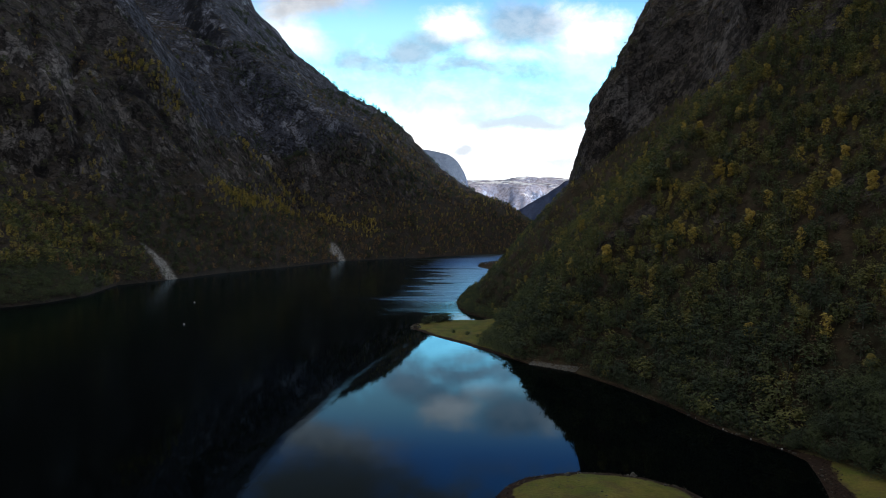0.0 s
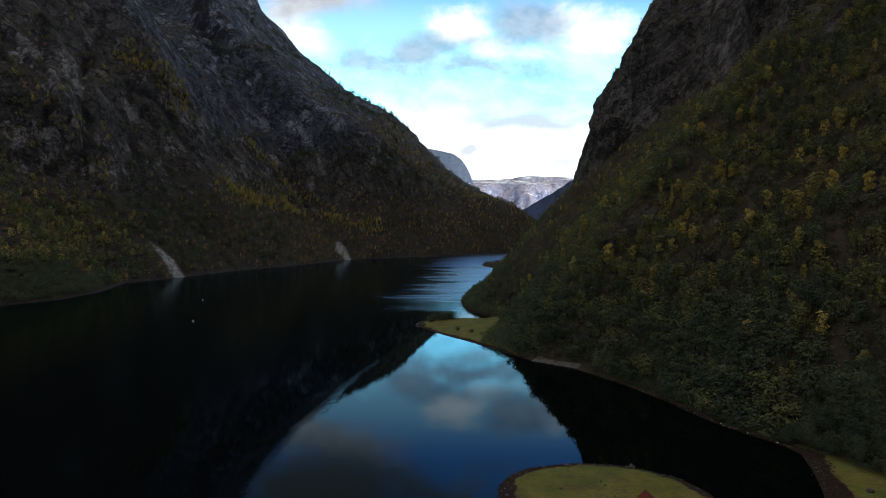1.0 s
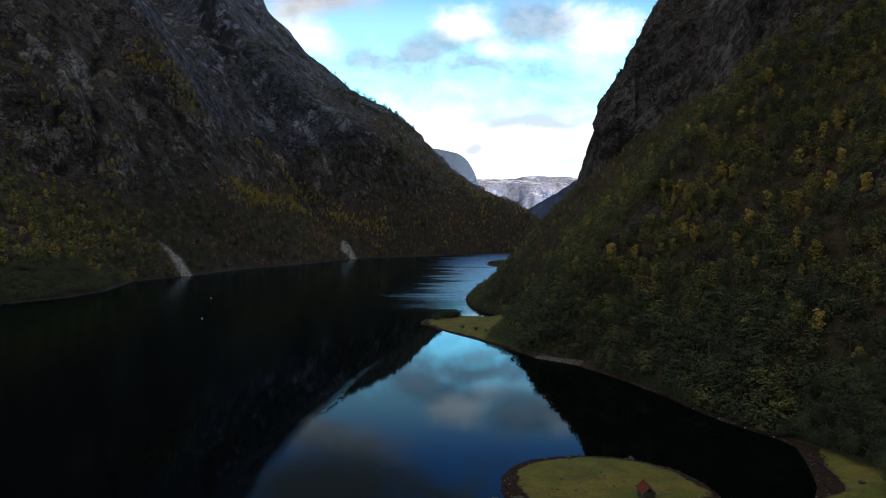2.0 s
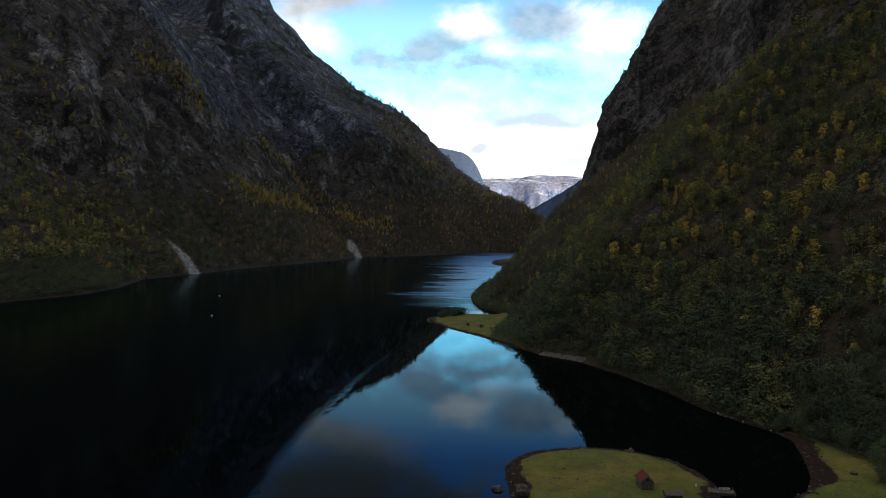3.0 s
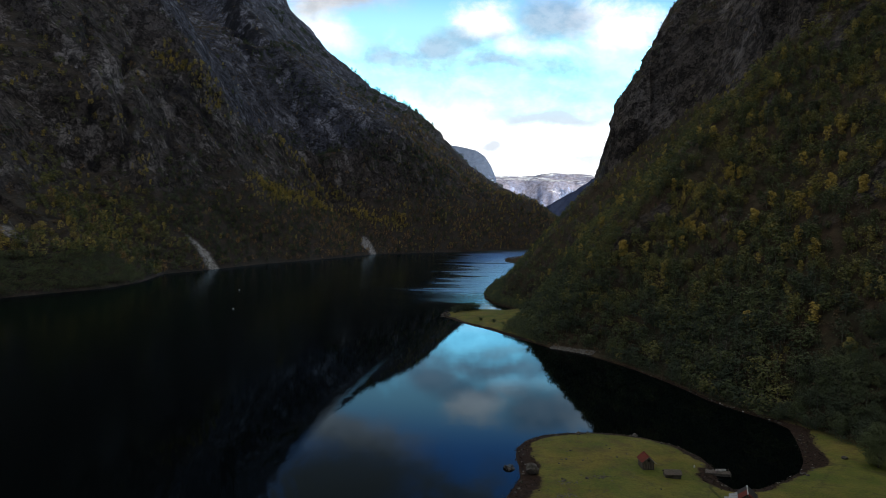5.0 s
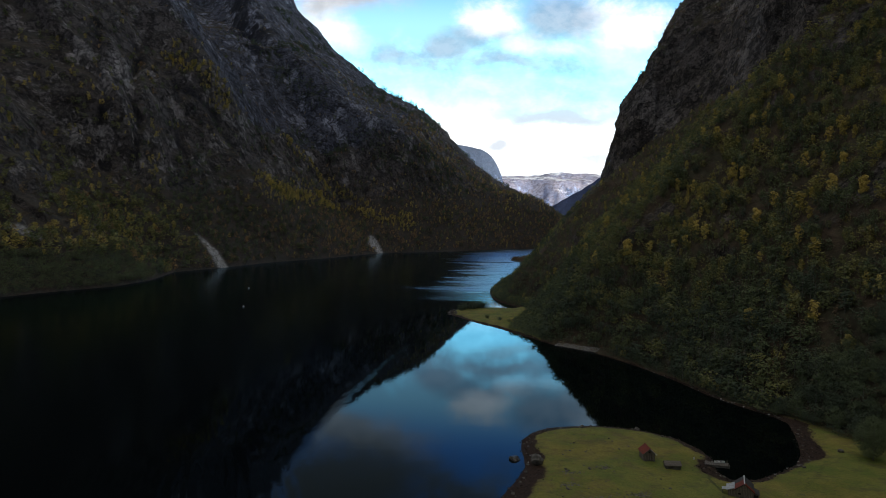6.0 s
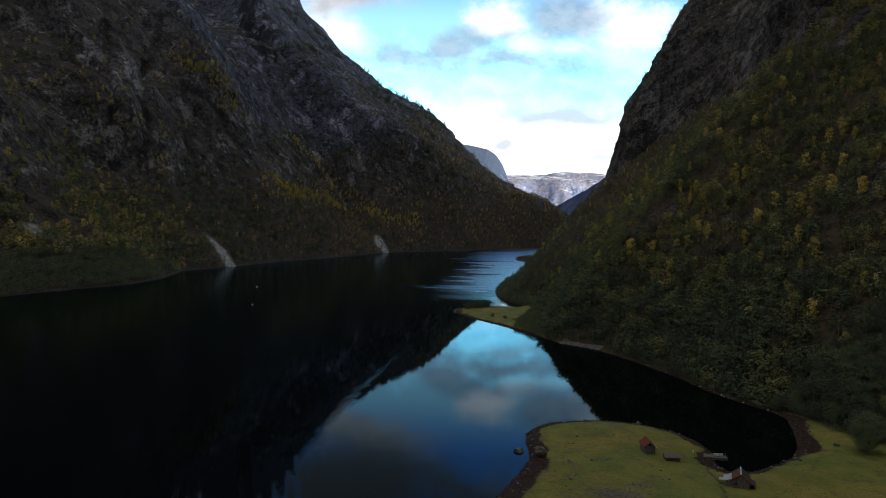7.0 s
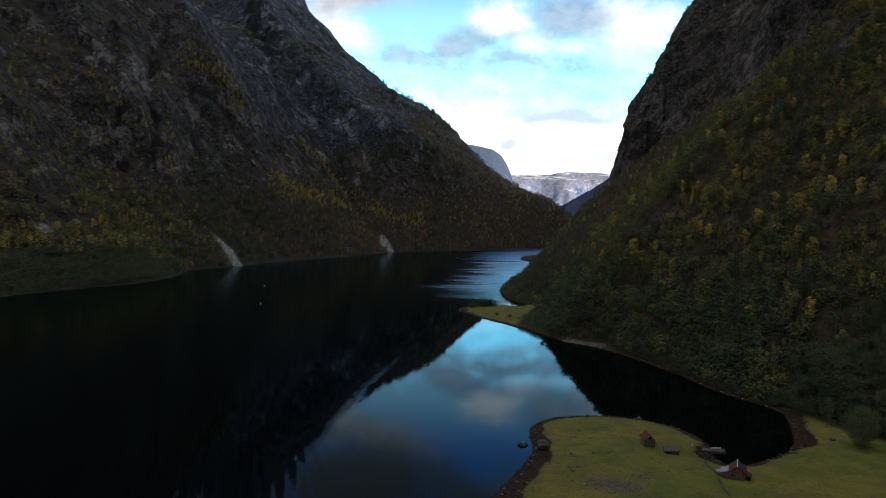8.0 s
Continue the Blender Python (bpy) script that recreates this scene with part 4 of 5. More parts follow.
# dark bushes clinging to the crags
x, y, rng = scatter(-640, 40, 420, 1400, 6.6, 57)
x, y, z, info = stand(west_height, west_jag, x, y)
keep = (rng.random(len(x)) < smooth(info["d"], 40, 80) * (0.10 + 0.75 * smooth(rough(x, y, 45.0, 4, 229), -0.1, 0.35)) * (1 - 0.6 * near_spots(PALE, x, y))) & (z < 560)
x, y, z = x[keep], y[keep], z[keep]
wood("crag_scrub", "dark heath and stunted birch clinging to the rock", "scrub", spots_of(x, y, z, rng.uniform(1.2, 3.2, len(x)), rng.uniform(1.1, 2.0, len(x)), 0.4 + 0.5 * rough(x, y, 50.0, 4, 228) + 0.2 * rng.normal(size=len(x)), rng), ("bush", "bush", "birch"), 22, 0.22, HEATH, 79, False)

# dark pines in patches on the grey slabs
x, y, rng = scatter(-400, -40, 1060, 1290, 4.2, 63)
x, y, z, info = stand(west_height, west_jag, x, y)
keep = rng.random(len(x)) < 0.62 * near_spots([(-340, 1176, 26), (-310, 1168, 22), (-285, 1165, 20), (-216, 1150, 17), (-180, 1150, 26), (-150, 1162, 24), (-118, 1178, 30), (-85, 1204, 24), (-250, 1100, 24), (-300, 1105, 18), (-232, 1120, 16)], x, y)
x, y, z = x[keep], y[keep], z[keep]
wood("slab_pines", "dark green pines in patches on grey rock slabs", "trees", spots_of(x, y, z, rng.uniform(4.0, 8.0, len(x)), rng.uniform(1.0, 1.5, len(x)), rng.uniform(0, 0.12, len(x)), rng), ("round", "pine", "bush"), 56, 0.12, LEAVES, 64, False)

# the alder thicket on the low western point
x, y, rng = scatter(-440, -262, 330, 548, 4.0, 48)
x, y, z, info = stand(west_height, west_jag, x, y)
keep = (info["d"] > 0.6) & (info["d"] < 46 + 14 * rough(x, y, 30.0, 3, 223)) & (west_masks(x, y, z, info)["scree"] < 0.3)
x, y, z = x[keep], y[keep], z[keep]
wood("alder_thicket", "dense grey-green alder thicket on the low point", "trees", spots_of(x, y, z, rng.uniform(3.4, 6.8, len(x)), rng.uniform(1.25, 1.75, len(x)), rng.uniform(0.06, 0.24, len(x)) + 0.10 * rough(x, y, 25.0, 3, 225), rng), ("round", "bush", "round"), 170, 0.062, LEAVES, 77, False)

# pines along the western crest and on its ledges
x, y, rng = scatter(-460, 190, 1130, 1700, 5.6, 49)
x, y, z, info = stand(west_height, west_jag, x, y)
crest_at = np.interp(x, *CREST[:2])
keep = (rng.random(len(x)) < 0.85 * np.exp(-np.abs(y - crest_at) / 14.0) * smooth(x, -360, -200) * smooth(rough(x, y, 40.0, 2, 241), -0.5, 0.1) + 0.35 * smooth(rough(x, y, 60.0, 3, 221), 0.1, 0.4) * (y < crest_at)) & (info["d"] > 40)
x, y, z = x[keep], y[keep], z[keep]
wood("crest_pines", "dark pines on the crest of the ridge", "trees", spots_of(x, y, z, rng.uniform(5.0, 11.0, len(x)), rng.uniform(0.9, 1.5, len(x)), rng.uniform(0, 0.10, len(x)), rng), ("round", "pine", "round"), 80, 0.11, LEAVES, 74, False)

# scattered small trees along the top of the eastern cliff
x, y, rng = scatter(60, 260, 420, 700, 5.0, 50)
x, y, z, info = stand(east_height, east_jag, x, y)
keep = (rng.random(len(x)) < 0.55 * smooth(info["over"], 18, 34)) & (info["over"] < 110)
x, y, z = x[keep], y[keep], z[keep]
wood("cliff_top_birches", "small thin birches on the cliff top", "trees", spots_of(x, y, z, rng.uniform(2.6, 5.4, len(x)), rng.uniform(0.7, 1.0, len(x)), rng.uniform(0, 0.2, len(x)), rng), ("birch", "upright"), 50, 0.10, LEAVES, 75)


def tree_thing(name, seed, kind, tint, count, size, label):
    """A tree with its trunk and crown, 1 m high; scaled where it stands."""
    (cv, cf), (tv, tf) = tree_shape(seed, kind, count, size)
    ob = new(name)
    crown, trunk = new("crown", mesh_from("crown", cv, cf, LEAVES, tint)), new("trunk", mesh_from("trunk", tv, tf, BARK))
    crown.parent = trunk.parent = ob
    return tagged(ob, label, "tree", "trees at the wood's edge")


models = []
for k, (kind, tint, words) in enumerate((("round", 0.08, "dark green alder with a round crown on the slope"), ("birch", 0.22, "green birch with a loose crown on the slope"), ("round", 0.32, "olive green birch with a broad crown"),
                                         ("birch", 0.45, "birch turning yellow-green on the slope"), ("bush", 0.15, "low bushy dark green alder"), ("bush", 0.36, "low bushy birch turning yellow"), ("upright", 0.80, "slender birch in golden autumn leaf"))):
    models.append(tree_thing("birch_tree" if kind != "bush" else "bush_tree", 300 + k, kind, tint * 0.8, 1300, 0.035, words))
used = [False] * len(models)
for row in EAST_TREES[near]:
    x, y, z, high, wide, turn, tint = (float(v) for v in row)
    k = 6 if tint > 0.66 else [0, 1, 4, 2, 5, 3][min(5, int(tint * 10))]
    m = Matrix.LocRotScale((x, y, z), Euler((0, 0, turn)), (high * wide, high * wide, high))
    if used[k]:
        copy = copy_thing(models[k], pose(0, 0, 0))
        copy.matrix_basis = m
    else:
        models[k].matrix_basis, used[k] = m, True
for ob, was in zip(models, used):
    if not was:
        for o in (*ob.children, ob):
            bpy.data.objects.remove(o)

# tall golden birches that stand out on the slope
beacon = tree_thing("golden_birch", 431, "upright", 0.95, 900, 0.052, "tall slender birch in pale golden leaf on the slope")
beacon["group"] = "golden birches"
rng = random.Random(31)
for k, (x, y, high) in enumerate(((117, 261, 10), (121, 289, 7), (136, 238, 9), (105, 308, 7), (119, 294, 8), (90, 285, 7), (93, 279, 7), (72, 301, 10), (119, 341, 6), (134, 313, 7), (150, 308, 6), (139, 222, 8), (118, 296, 6), (99, 283, 6), (144, 246, 7))):
    ob = copy_thing(beacon, pose(0, 0, 0)) if k else beacon
    z = float(east_height(np.array([float(x)]), np.array([float(y)]))[0])
    ob.matrix_basis = Matrix.LocRotScale((x, y, z - 0.2), Euler((0, 0, rng.uniform(0, 6))), (high * rng.uniform(0.9, 1.25), high, high))


def bare_tree(seed):
    """A leafless pale birch: trunk, forked limbs and twigs."""
    rng = np.random.default_rng(seed)
    pieces = [limb((0, 0, -0.05), (0.02, 0.01, 0.5), 0.020, 0.013, 5), limb((0.02, 0.01, 0.5), (0.0, 0.0, 1.0), 0.013, 0.003, 4)]
    twigs = []
    for k in range(11):
        h, turn = 0.25 + 0.06 * k, 2.4 * k + rng.random()
        reach = 0.26 * (1.15 - h)
        tip = np.array((np.cos(turn) * reach, np.sin(turn) * reach, h + 0.18 + 0.08 * rng.random()))
        pieces.append(limb((0.01, 0, h), tip, 0.008, 0.003, 3))
        for j in range(3):
            way = rng.normal(size=3) * 0.07 + (0, 0, 0.09)
            twigs.append(limb(tip * (0.65 + 0.15 * j) + np.array((0, 0, h * (0.35 - 0.15 * j))), tip + way, 0.004, 0.0015, 3))
    return joined(pieces), joined(twigs)


bare_label = "leafless pale grey birch among the green trees"
(tv, tf), (wv, wf) = bare_tree(441)
bare_birch = tagged(new("bare_birch"), bare_label, "tree", "bare birches")
for name, v, f in (("trunk", tv, tf), ("twigs", wv, wf)):
    new(name, mesh_from(name, v, f, BARK)).parent = bare_birch
rng = random.Random(33)
for k, (x, y) in enumerate(((84, 213), (86, 208), (82, 220), (89, 211), (92, 203), (79, 226), (95, 199), (76, 236), (88, 222), (101, 186), (72, 248), (98, 192), (104, 178), (64, 262))):
    ob = copy_thing(bare_birch, pose(0, 0, 0)) if k else bare_birch
    z = float(east_height(np.array([float(x)]), np.array([float(y)]))[0])
    h = rng.uniform(4.5, 7.5)
    ob.matrix_basis = Matrix.LocRotScale((x, y, z - 0.2), Euler((0, 0, rng.uniform(0, 6))), (h, h, h))


# ---- materials of the things ----
def board_material(name, dark, pale):
    """Weathered upright boards, grey and streaked."""
    m, n = material(name)
    p = n.add("ShaderNodeTexCoord", out=3)
    grain = n.noise(n.scaled(p, 9, 9, 0.7), 1.0, 6.0, 0.6)
    boards = n.tree.nodes.new("ShaderNodeTexWave")
    boards.wave_type, boards.bands_direction = "BANDS", "DIAGONAL"
    n.put(boards.inputs[0], n.scaled(p, 1, 1, 0)), n.put(boards.inputs[1], 1.6)
    colour = n.mix(n.step(grain, 0.35, 0.65), dark, pale)
    colour = n.mix(n.math("MULTIPLY", n.step(boards.outputs[1], 0.18, 0.02), 0.6), colour, (0.025, 0.021, 0.018))
    n.surface(colour, 0.9, n.bump(n.math("ADD", grain, boards.outputs[1]), 0.5, 0.03))
    return m


def sheet_material(name, colour, rust, metal=0.0):
    """Corrugated or flat roof sheets with rust and dirt."""
    m, n = material(name)
    p = n.add("ShaderNodeTexCoord", out=3)
    worn = n.noise(p, 1.3, 7.0, 0.65)
    c = n.mix(n.step(worn, 0.45, 0.66), colour, rust)
    n.surface(c, 0.85, n.bump(n.noise(n.scaled(p, 12, 1, 1), 1.0, 2.0), 0.3, 0.03), Metallic=metal, Specular_IOR_Level=0.15)
    return m


BOARDS = board_material("weathered_boards", (0.095, 0.080, 0.066), (0.23, 0.205, 0.18))
PLANKS = board_material("bleached_planks", (0.16, 0.15, 0.135), (0.30, 0.285, 0.26))
RED_ROOF = sheet_material("red_roof_sheet", (0.20, 0.046, 0.032), (0.10, 0.042, 0.030))
SLATE = sheet_material("slate_roof", (0.050, 0.052, 0.056), (0.090, 0.088, 0.082))
TIN = sheet_material("pale_roof_sheet", (0.40, 0.43, 0.46), (0.28, 0.28, 0.27))
# Near-black; on the openings it stands in for the shade inside.
DARK, n = material("dark_opening")
n.surface((0.012, 0.011, 0.010), 0.9)
TRIM, n = material("white_trim")
n.surface(n.mix(n.step(n.noise(place(n), 3.0, 5.0), 0.4, 0.7), (0.66, 0.66, 0.65), (0.46, 0.45, 0.43)), 0.7)
STONE, n = material("shore_stone")
p = place(n)
shade = n.add("ShaderNodeObjectInfo", out=5)
colour = n.mix(n.step(n.noise(p, 0.9, 7.0, 0.65), 0.35, 0.65), (0.050, 0.045, 0.039), (0.165, 0.155, 0.142))
colour = n.mix(n.math("MULTIPLY", n.step(n.noise(p, 2.4, 4.0), 0.56, 0.64), 0.6), colour, (0.07, 0.075, 0.035))
n.surface(n.mix(n.math("MULTIPLY", shade, 0.35), colour, (0.10, 0.09, 0.08)), 0.9, n.bump(n.noise(p, 3.0, 8.0, 0.7), 0.8, 0.15))
PEBBLE, n = material("loose_stones")
chance = n.add("ShaderNodeNewGeometry", out=8)
n.surface(n.mix(n.step(chance, 0.95, 0.98), n.mix(chance, (0.012, 0.007, 0.004), (0.038, 0.025, 0.016)), (0.27, 0.26, 0.24)), 0.9)
FIELD, n = material("field_stones")
chance = n.add("ShaderNodeNewGeometry", out=8)
n.surface(n.mix(chance, (0.065, 0.058, 0.042), (0.21, 0.195, 0.165)), 0.9)
BUOY, n = material("white_buoy")
n.surface((0.80, 0.80, 0.78), 0.5)


# ---- things on the grassy point ----
def part(name, bm, mat, parent=None, label="", m=None):
    """Links a bmesh as one mesh object under its thing."""
    bmesh.ops.recalc_face_normals(bm, faces=bm.faces)
    me = bpy.data.meshes.new(name)
    bm.to_mesh(me), bm.free()
    me.materials.append(mat)
    ob = new(name, me)
    if parent:
        ob.parent = parent
    if m:
        ob.matrix_basis = m
    return tagged(ob, label)


def block(x0, x1, y0, y1, z0, z1, bevel=0.02):
    bm = bmesh.new()
    bmesh.ops.create_cube(bm, size=1)
    for v in bm.verts:
        v.co = Vector((x0 if v.co.x < 0 else x1, y0 if v.co.y < 0 else y1, z0 if v.co.z < 0 else z1))
    if bevel:
        bmesh.ops.bevel(bm, geom=bm.edges, offset=bevel, segments=1, affect="EDGES")
    return bm


def prism(outline, y0, y1):
    """An outline in x and z, drawn out along y."""
    bm = bmesh.new()
    front, rear = [bm.verts.new((x, y0, z)) for x, z in outline], [bm.verts.new((x, y1, z)) for x, z in outline]
    bm.faces.new(front), bm.faces.new(rear[::-1])
    for k in range(len(outline)):
        j = (k + 1) % len(outline)
        bm.faces.new((front[k], rear[k], rear[j], front[j]))
    return bm


def slab(a, b, y0, y1, thick=0.10):
    """A roof plane from a to b (x, z), between y0 and y1."""
    dx, dz = b[0] - a[0], b[1] - a[1]
    far = math.hypot(dx, dz)
    nx, nz = -dz / far * thick, dx / far * thick
    if nz < 0:
        nx, nz = -nx, -nz
    return prism([a, b, (b[0] + nx, b[1] + nz), (a[0] + nx, a[1] + nz)], y0, y1)


def ground_at(x, y):
    return float(east_height(np.array([float(x)]), np.array([float(y)]))[0])


def thing(name, x, y, turn, label, category, sink=0.0, group=""):
    ob = new(name)
    ob.matrix_basis = pose(x, y, ground_at(x, y) - sink, 0, 0, turn)
    return tagged(ob, label, category, group)


hut = thing("hut", 41.8, 130.0, 4, "small grey board hut with a rusty red gable roof", "hut", 0.12)
part("foundation", block(-1.38, 1.38, -0.05, 3.75, -0.5, 0.35), STONE, hut, "rough stone footing")
part("wall", prism([(-1.3, 0.3), (1.3, 0.3), (1.3, 1.95), (0, 3.05), (-1.3, 1.95)], 0.0, 3.7), BOARDS, hut)
part("roof_panel", slab((-1.62, 1.72), (0.02, 3.12), -0.28, 3.95), RED_ROOF, hut)
part("roof_panel", slab((1.62, 1.72), (-0.02, 3.12), -0.28, 3.95), RED_ROOF, hut)
part("ridge_cap", block(-0.14, 0.14, -0.30, 3.97, 3.14, 3.27), RED_ROOF, hut)
part("door", block(0.05, 0.85, -0.05, 0.02, 0.36, 1.95), BOARDS, hut, "plank door in the gable")
part("loft_opening", block(-0.25, 0.25, -0.035, 0.02, 2.05, 2.5, 0.01), DARK, hut, "dark panel standing in for a shaded opening under the gable")
for side in (-1, 1):
    part("bargeboard", slab((side * 1.64, 1.66), (0, 3.08), -0.33, -0.27, 0.14), TRIM if side > 0 else BOARDS, hut)

shed = thing("low_shed", 46.3, 125.6, 2, "low stone-walled shed with a grey plank roof in the grass", "shed", 0.1)
part("wall", prism([(-1.75, -0.3), (1.75, -0.3), (1.75, 0.95), (-1.75, 0.95)], 0.1, 1.9), STONE, shed, "dry stone wall")
part("gable", prism([(-1.72, 0.95), (1.72, 0.95), (1.72, 1.0), (-1.72, 1.0)], 0.1, 1.9), BOARDS, shed)
bm = bmesh.new()
for pts in (((-2.0, -0.15, 0.95), (2.0, -0.15, 0.95), (2.0, 1.1, 1.75), (-2.0, 1.1, 1.75)), ((-2.0, 2.2, 0.95), (2.0, 2.2, 0.95), (2.0, 1.1, 1.75), (-2.0, 1.1, 1.75))):
    low = [bm.verts.new(c) for c in pts]
    high = [bm.verts.new((c[0], c[1], c[2] + 0.12)) for c in pts]
    bm.faces.new(low), bm.faces.new(high)
    for k in range(4):
        bm.faces.new((low[k], low[(k + 1) % 4], high[(k + 1) % 4], high[k]))
part("roof", bm, BOARDS, shed, "grey plank roof")
part("end_wall", prism([(-1.70, 0.9), (-1.60, 0.9), (-1.60, 1.1), (-1.70, 1.1)], 0.3, 1.8), BOARDS, shed)

barn = thing("boathouse", 56.6, 110.0, -19.5, "weathered board barn with slate, red and pale roof sheets", "barn", 0.15)
part("foundation", block(-2.35, 2.35, -0.06, 6.1, -0.6, 0.4), STONE, barn, "rough stone footing")
part("wall", prism([(-2.25, 0.35), (2.25, 0.35), (2.25, 2.35), (0, 4.15), (-2.25, 2.35)], 0.0, 6.0), BOARDS, barn)
part("roof_panel", slab((-2.6, 2.12), (0.02, 4.24), 0.75, 6.3), SLATE, barn, "dark slate roof slope")
part("roof_panel", slab((2.6, 2.12), (-0.02, 4.24), 0.75, 6.3), SLATE, barn, "dark slate roof slope")
part("red_sheet", slab((-2.6, 2.16), (0.02, 4.28), -0.35, 3.4), RED_ROOF, barn, "red sheet at the gable's edge")
part("red_sheet", slab((2.6, 2.16), (-0.02, 4.28), -0.35, 1.0), RED_ROOF, barn, "red sheet at the gable's edge")
part("ridge_cap", block(-0.16, 0.16, -0.38, 6.33, 4.28, 4.42), TRIM, barn, "pale ridge cap")
for side in (-1, 1):
    part("bargeboard", slab((side * 2.62, 2.02), (0, 4.14), -0.42, -0.35, 0.16), RED_ROOF if side > 0 else SLATE, barn)
window = part("gable_window", block(-1.5, -0.8, -0.04, 0.02, 1.0, 1.5, 0.01), DARK, barn, "small dark window")
for x0, x1, z0, z1 in ((-1.58, -0.72, 1.5, 1.58), (-1.58, -0.72, 0.92, 1.0), (-1.58, -1.5, 1.0, 1.5), (-0.8, -0.72, 1.0, 1.5)):
    part("window_frame", block(x0, x1, -0.07, 0.0, z0, z1, 0.01), BOARDS, window)
part("lean_to_wall", prism([(-4.0, 0.2), (-2.25, 0.2), (-2.25, 2.30), (-4.0, 1.75)], 0.3, 4.4), BOARDS, barn, "board lean-to")
part("lean_to_roof", slab((-4.45, 1.66), (-2.35, 2.46), 0.2, 4.9), TIN, barn, "pale tin roof of the lean-to")
part("porch_roof", slab((-5.6, 1.38), (-4.15, 1.55), 1.2, 3.2, 0.07), TIN, barn, "flat tin porch roof")
for y in (1.35, 3.05):
    part("post", block(-5.5, -5.38, y - 0.06, y + 0.06, -0.3, 1.38), BOARDS, barn)
part("side_bay", prism([(2.25, 0.2), (3.7, 0.2), (3.7, 1.2), (2.25, 1.75)], 1.0, 4.5), BOARDS, barn, "low side bay")
part("side_bay_opening", block(2.45, 3.5, 0.93, 1.03, 0.1, 1.1, 0.01), DARK, barn, "dark panel standing in for the shaded side bay opening")
part("side_bay_roof", slab((3.95, 1.15), (2.28, 1.85), 0.7, 4.8), SLATE, barn)
part("ramp_board", block(3.7, 5.4, 1.3, 2.1, 0.02, 0.16), BOARDS, barn, "grey plank ramp")


barn.scale = (0.78, 0.78, 0.76)


def boulder_mesh(name, seed, flat=0.7):
    """A rounded, lumpy stone about 1 m across."""
    rng = random.Random(seed)
    bm = bmesh.new()
    bmesh.ops.create_icosphere(bm, subdivisions=2, radius=0.5)
    off = Vector((rng.uniform(0, 50), rng.uniform(0, 50), rng.uniform(0, 50)))
    for v in bm.verts:
        k = 1 + 0.55 * noise.noise(v.co * 2.2 + off) + 0.2 * noise.noise(v.co * 5 + off)
        v.co = Vector((v.co.x * k, v.co.y * k * rng.uniform(0.97, 1.03), v.co.z * k * flat))
    me = bpy.data.meshes.new(name)
    bm.to_mesh(me), bm.free()
    me.materials.append(STONE)
    return me


STONES = [boulder_mesh("boulder", 900 + k, 0.55 + 0.1 * (k % 4)) for k in range(8)]


def boulder(x, y, size, seed, label="grey boulder at the water's edge", group="boulders", lift=0.18, z=None):
    rng = random.Random(seed)
    ob = new("boulder", STONES[seed % len(STONES)])
    base = ground_at(x, y) if z is None else z
    ob.matrix_basis = Matrix.LocRotScale((x, y, base + lift * size), Euler((rng.uniform(-0.2, 0.2), rng.uniform(-0.2, 0.2), rng.uniform(0, 6.28))), (size * rng.uniform(0.85, 1.25), size, size * rng.uniform(0.8, 1.1)))
    return tagged(ob, label, "boulder", group)


dark_stone = boulder(9.6, 131.8, 3.0, 1, "dark wet boulder standing in shallow water", "boulders", 0.10, -0.2)
dark_stone.scale.z *= 0.62
WET, n = material("wet_stone")
n.surface(n.mix(n.step(n.noise(place(n), 1.1, 6.0, 0.65), 0.4, 0.65), (0.014, 0.013, 0.012), (0.075, 0.070, 0.062)), 0.45, n.bump(n.noise(place(n), 3.0, 8.0, 0.7), 0.8, 0.15))
dark_stone.data = dark_stone.data.copy()
dark_stone.data.materials[0] = WET
boulder(14.6, 127.8, 3.7, 2, "large pale boulder on the dark shingle beach", "boulders", 0.24)
boulder(93.8, 143.2, 1.5, 3, "dark boulder at the meadow's edge")
boulder(29.9, 158.2, 1.5, 4), boulder(45.5, 158.6, 1.6, 5), boulder(13.5, 140.0, 0.9, 6)
rng = random.Random(77)
for k in range(34):
    spot = rng.choice(((30, 124.5, 1.6), (21.5, 121, 2.0), (26.4, 123.2, 1.5), (20.6, 113, 2.2), (24, 135, 3.0), (17, 106, 2.5), (36, 142, 4), (40, 117, 4), (22, 140, 4), (58, 104, 4)))
    boulder(spot[0] + rng.gauss(0, spot[2] * 0.5), spot[1] + rng.gauss(0, spot[2] * 0.5), rng.uniform(0.25, 0.7), 10 + k, "half-buried grey stone in the grass", "stones in the grass", 0.10)
for k in range(60):
    a, b = rng.choice(list(zip(EAST_SHORE[6:36], EAST_SHORE[7:37])))
    s, inn = rng.random(), rng.uniform(0.5, 3.2)
    dx, dy = b[0] - a[0], b[1] - a[1]
    far = math.hypot(dx, dy)
    boulder(a[0] + s * dx + dy / far * inn, a[1] + s * dy - dx / far * inn, rng.uniform(0.3, 0.85), 60 + k, "pale stone on the shingle beach", "stones on the beach", 0.12)


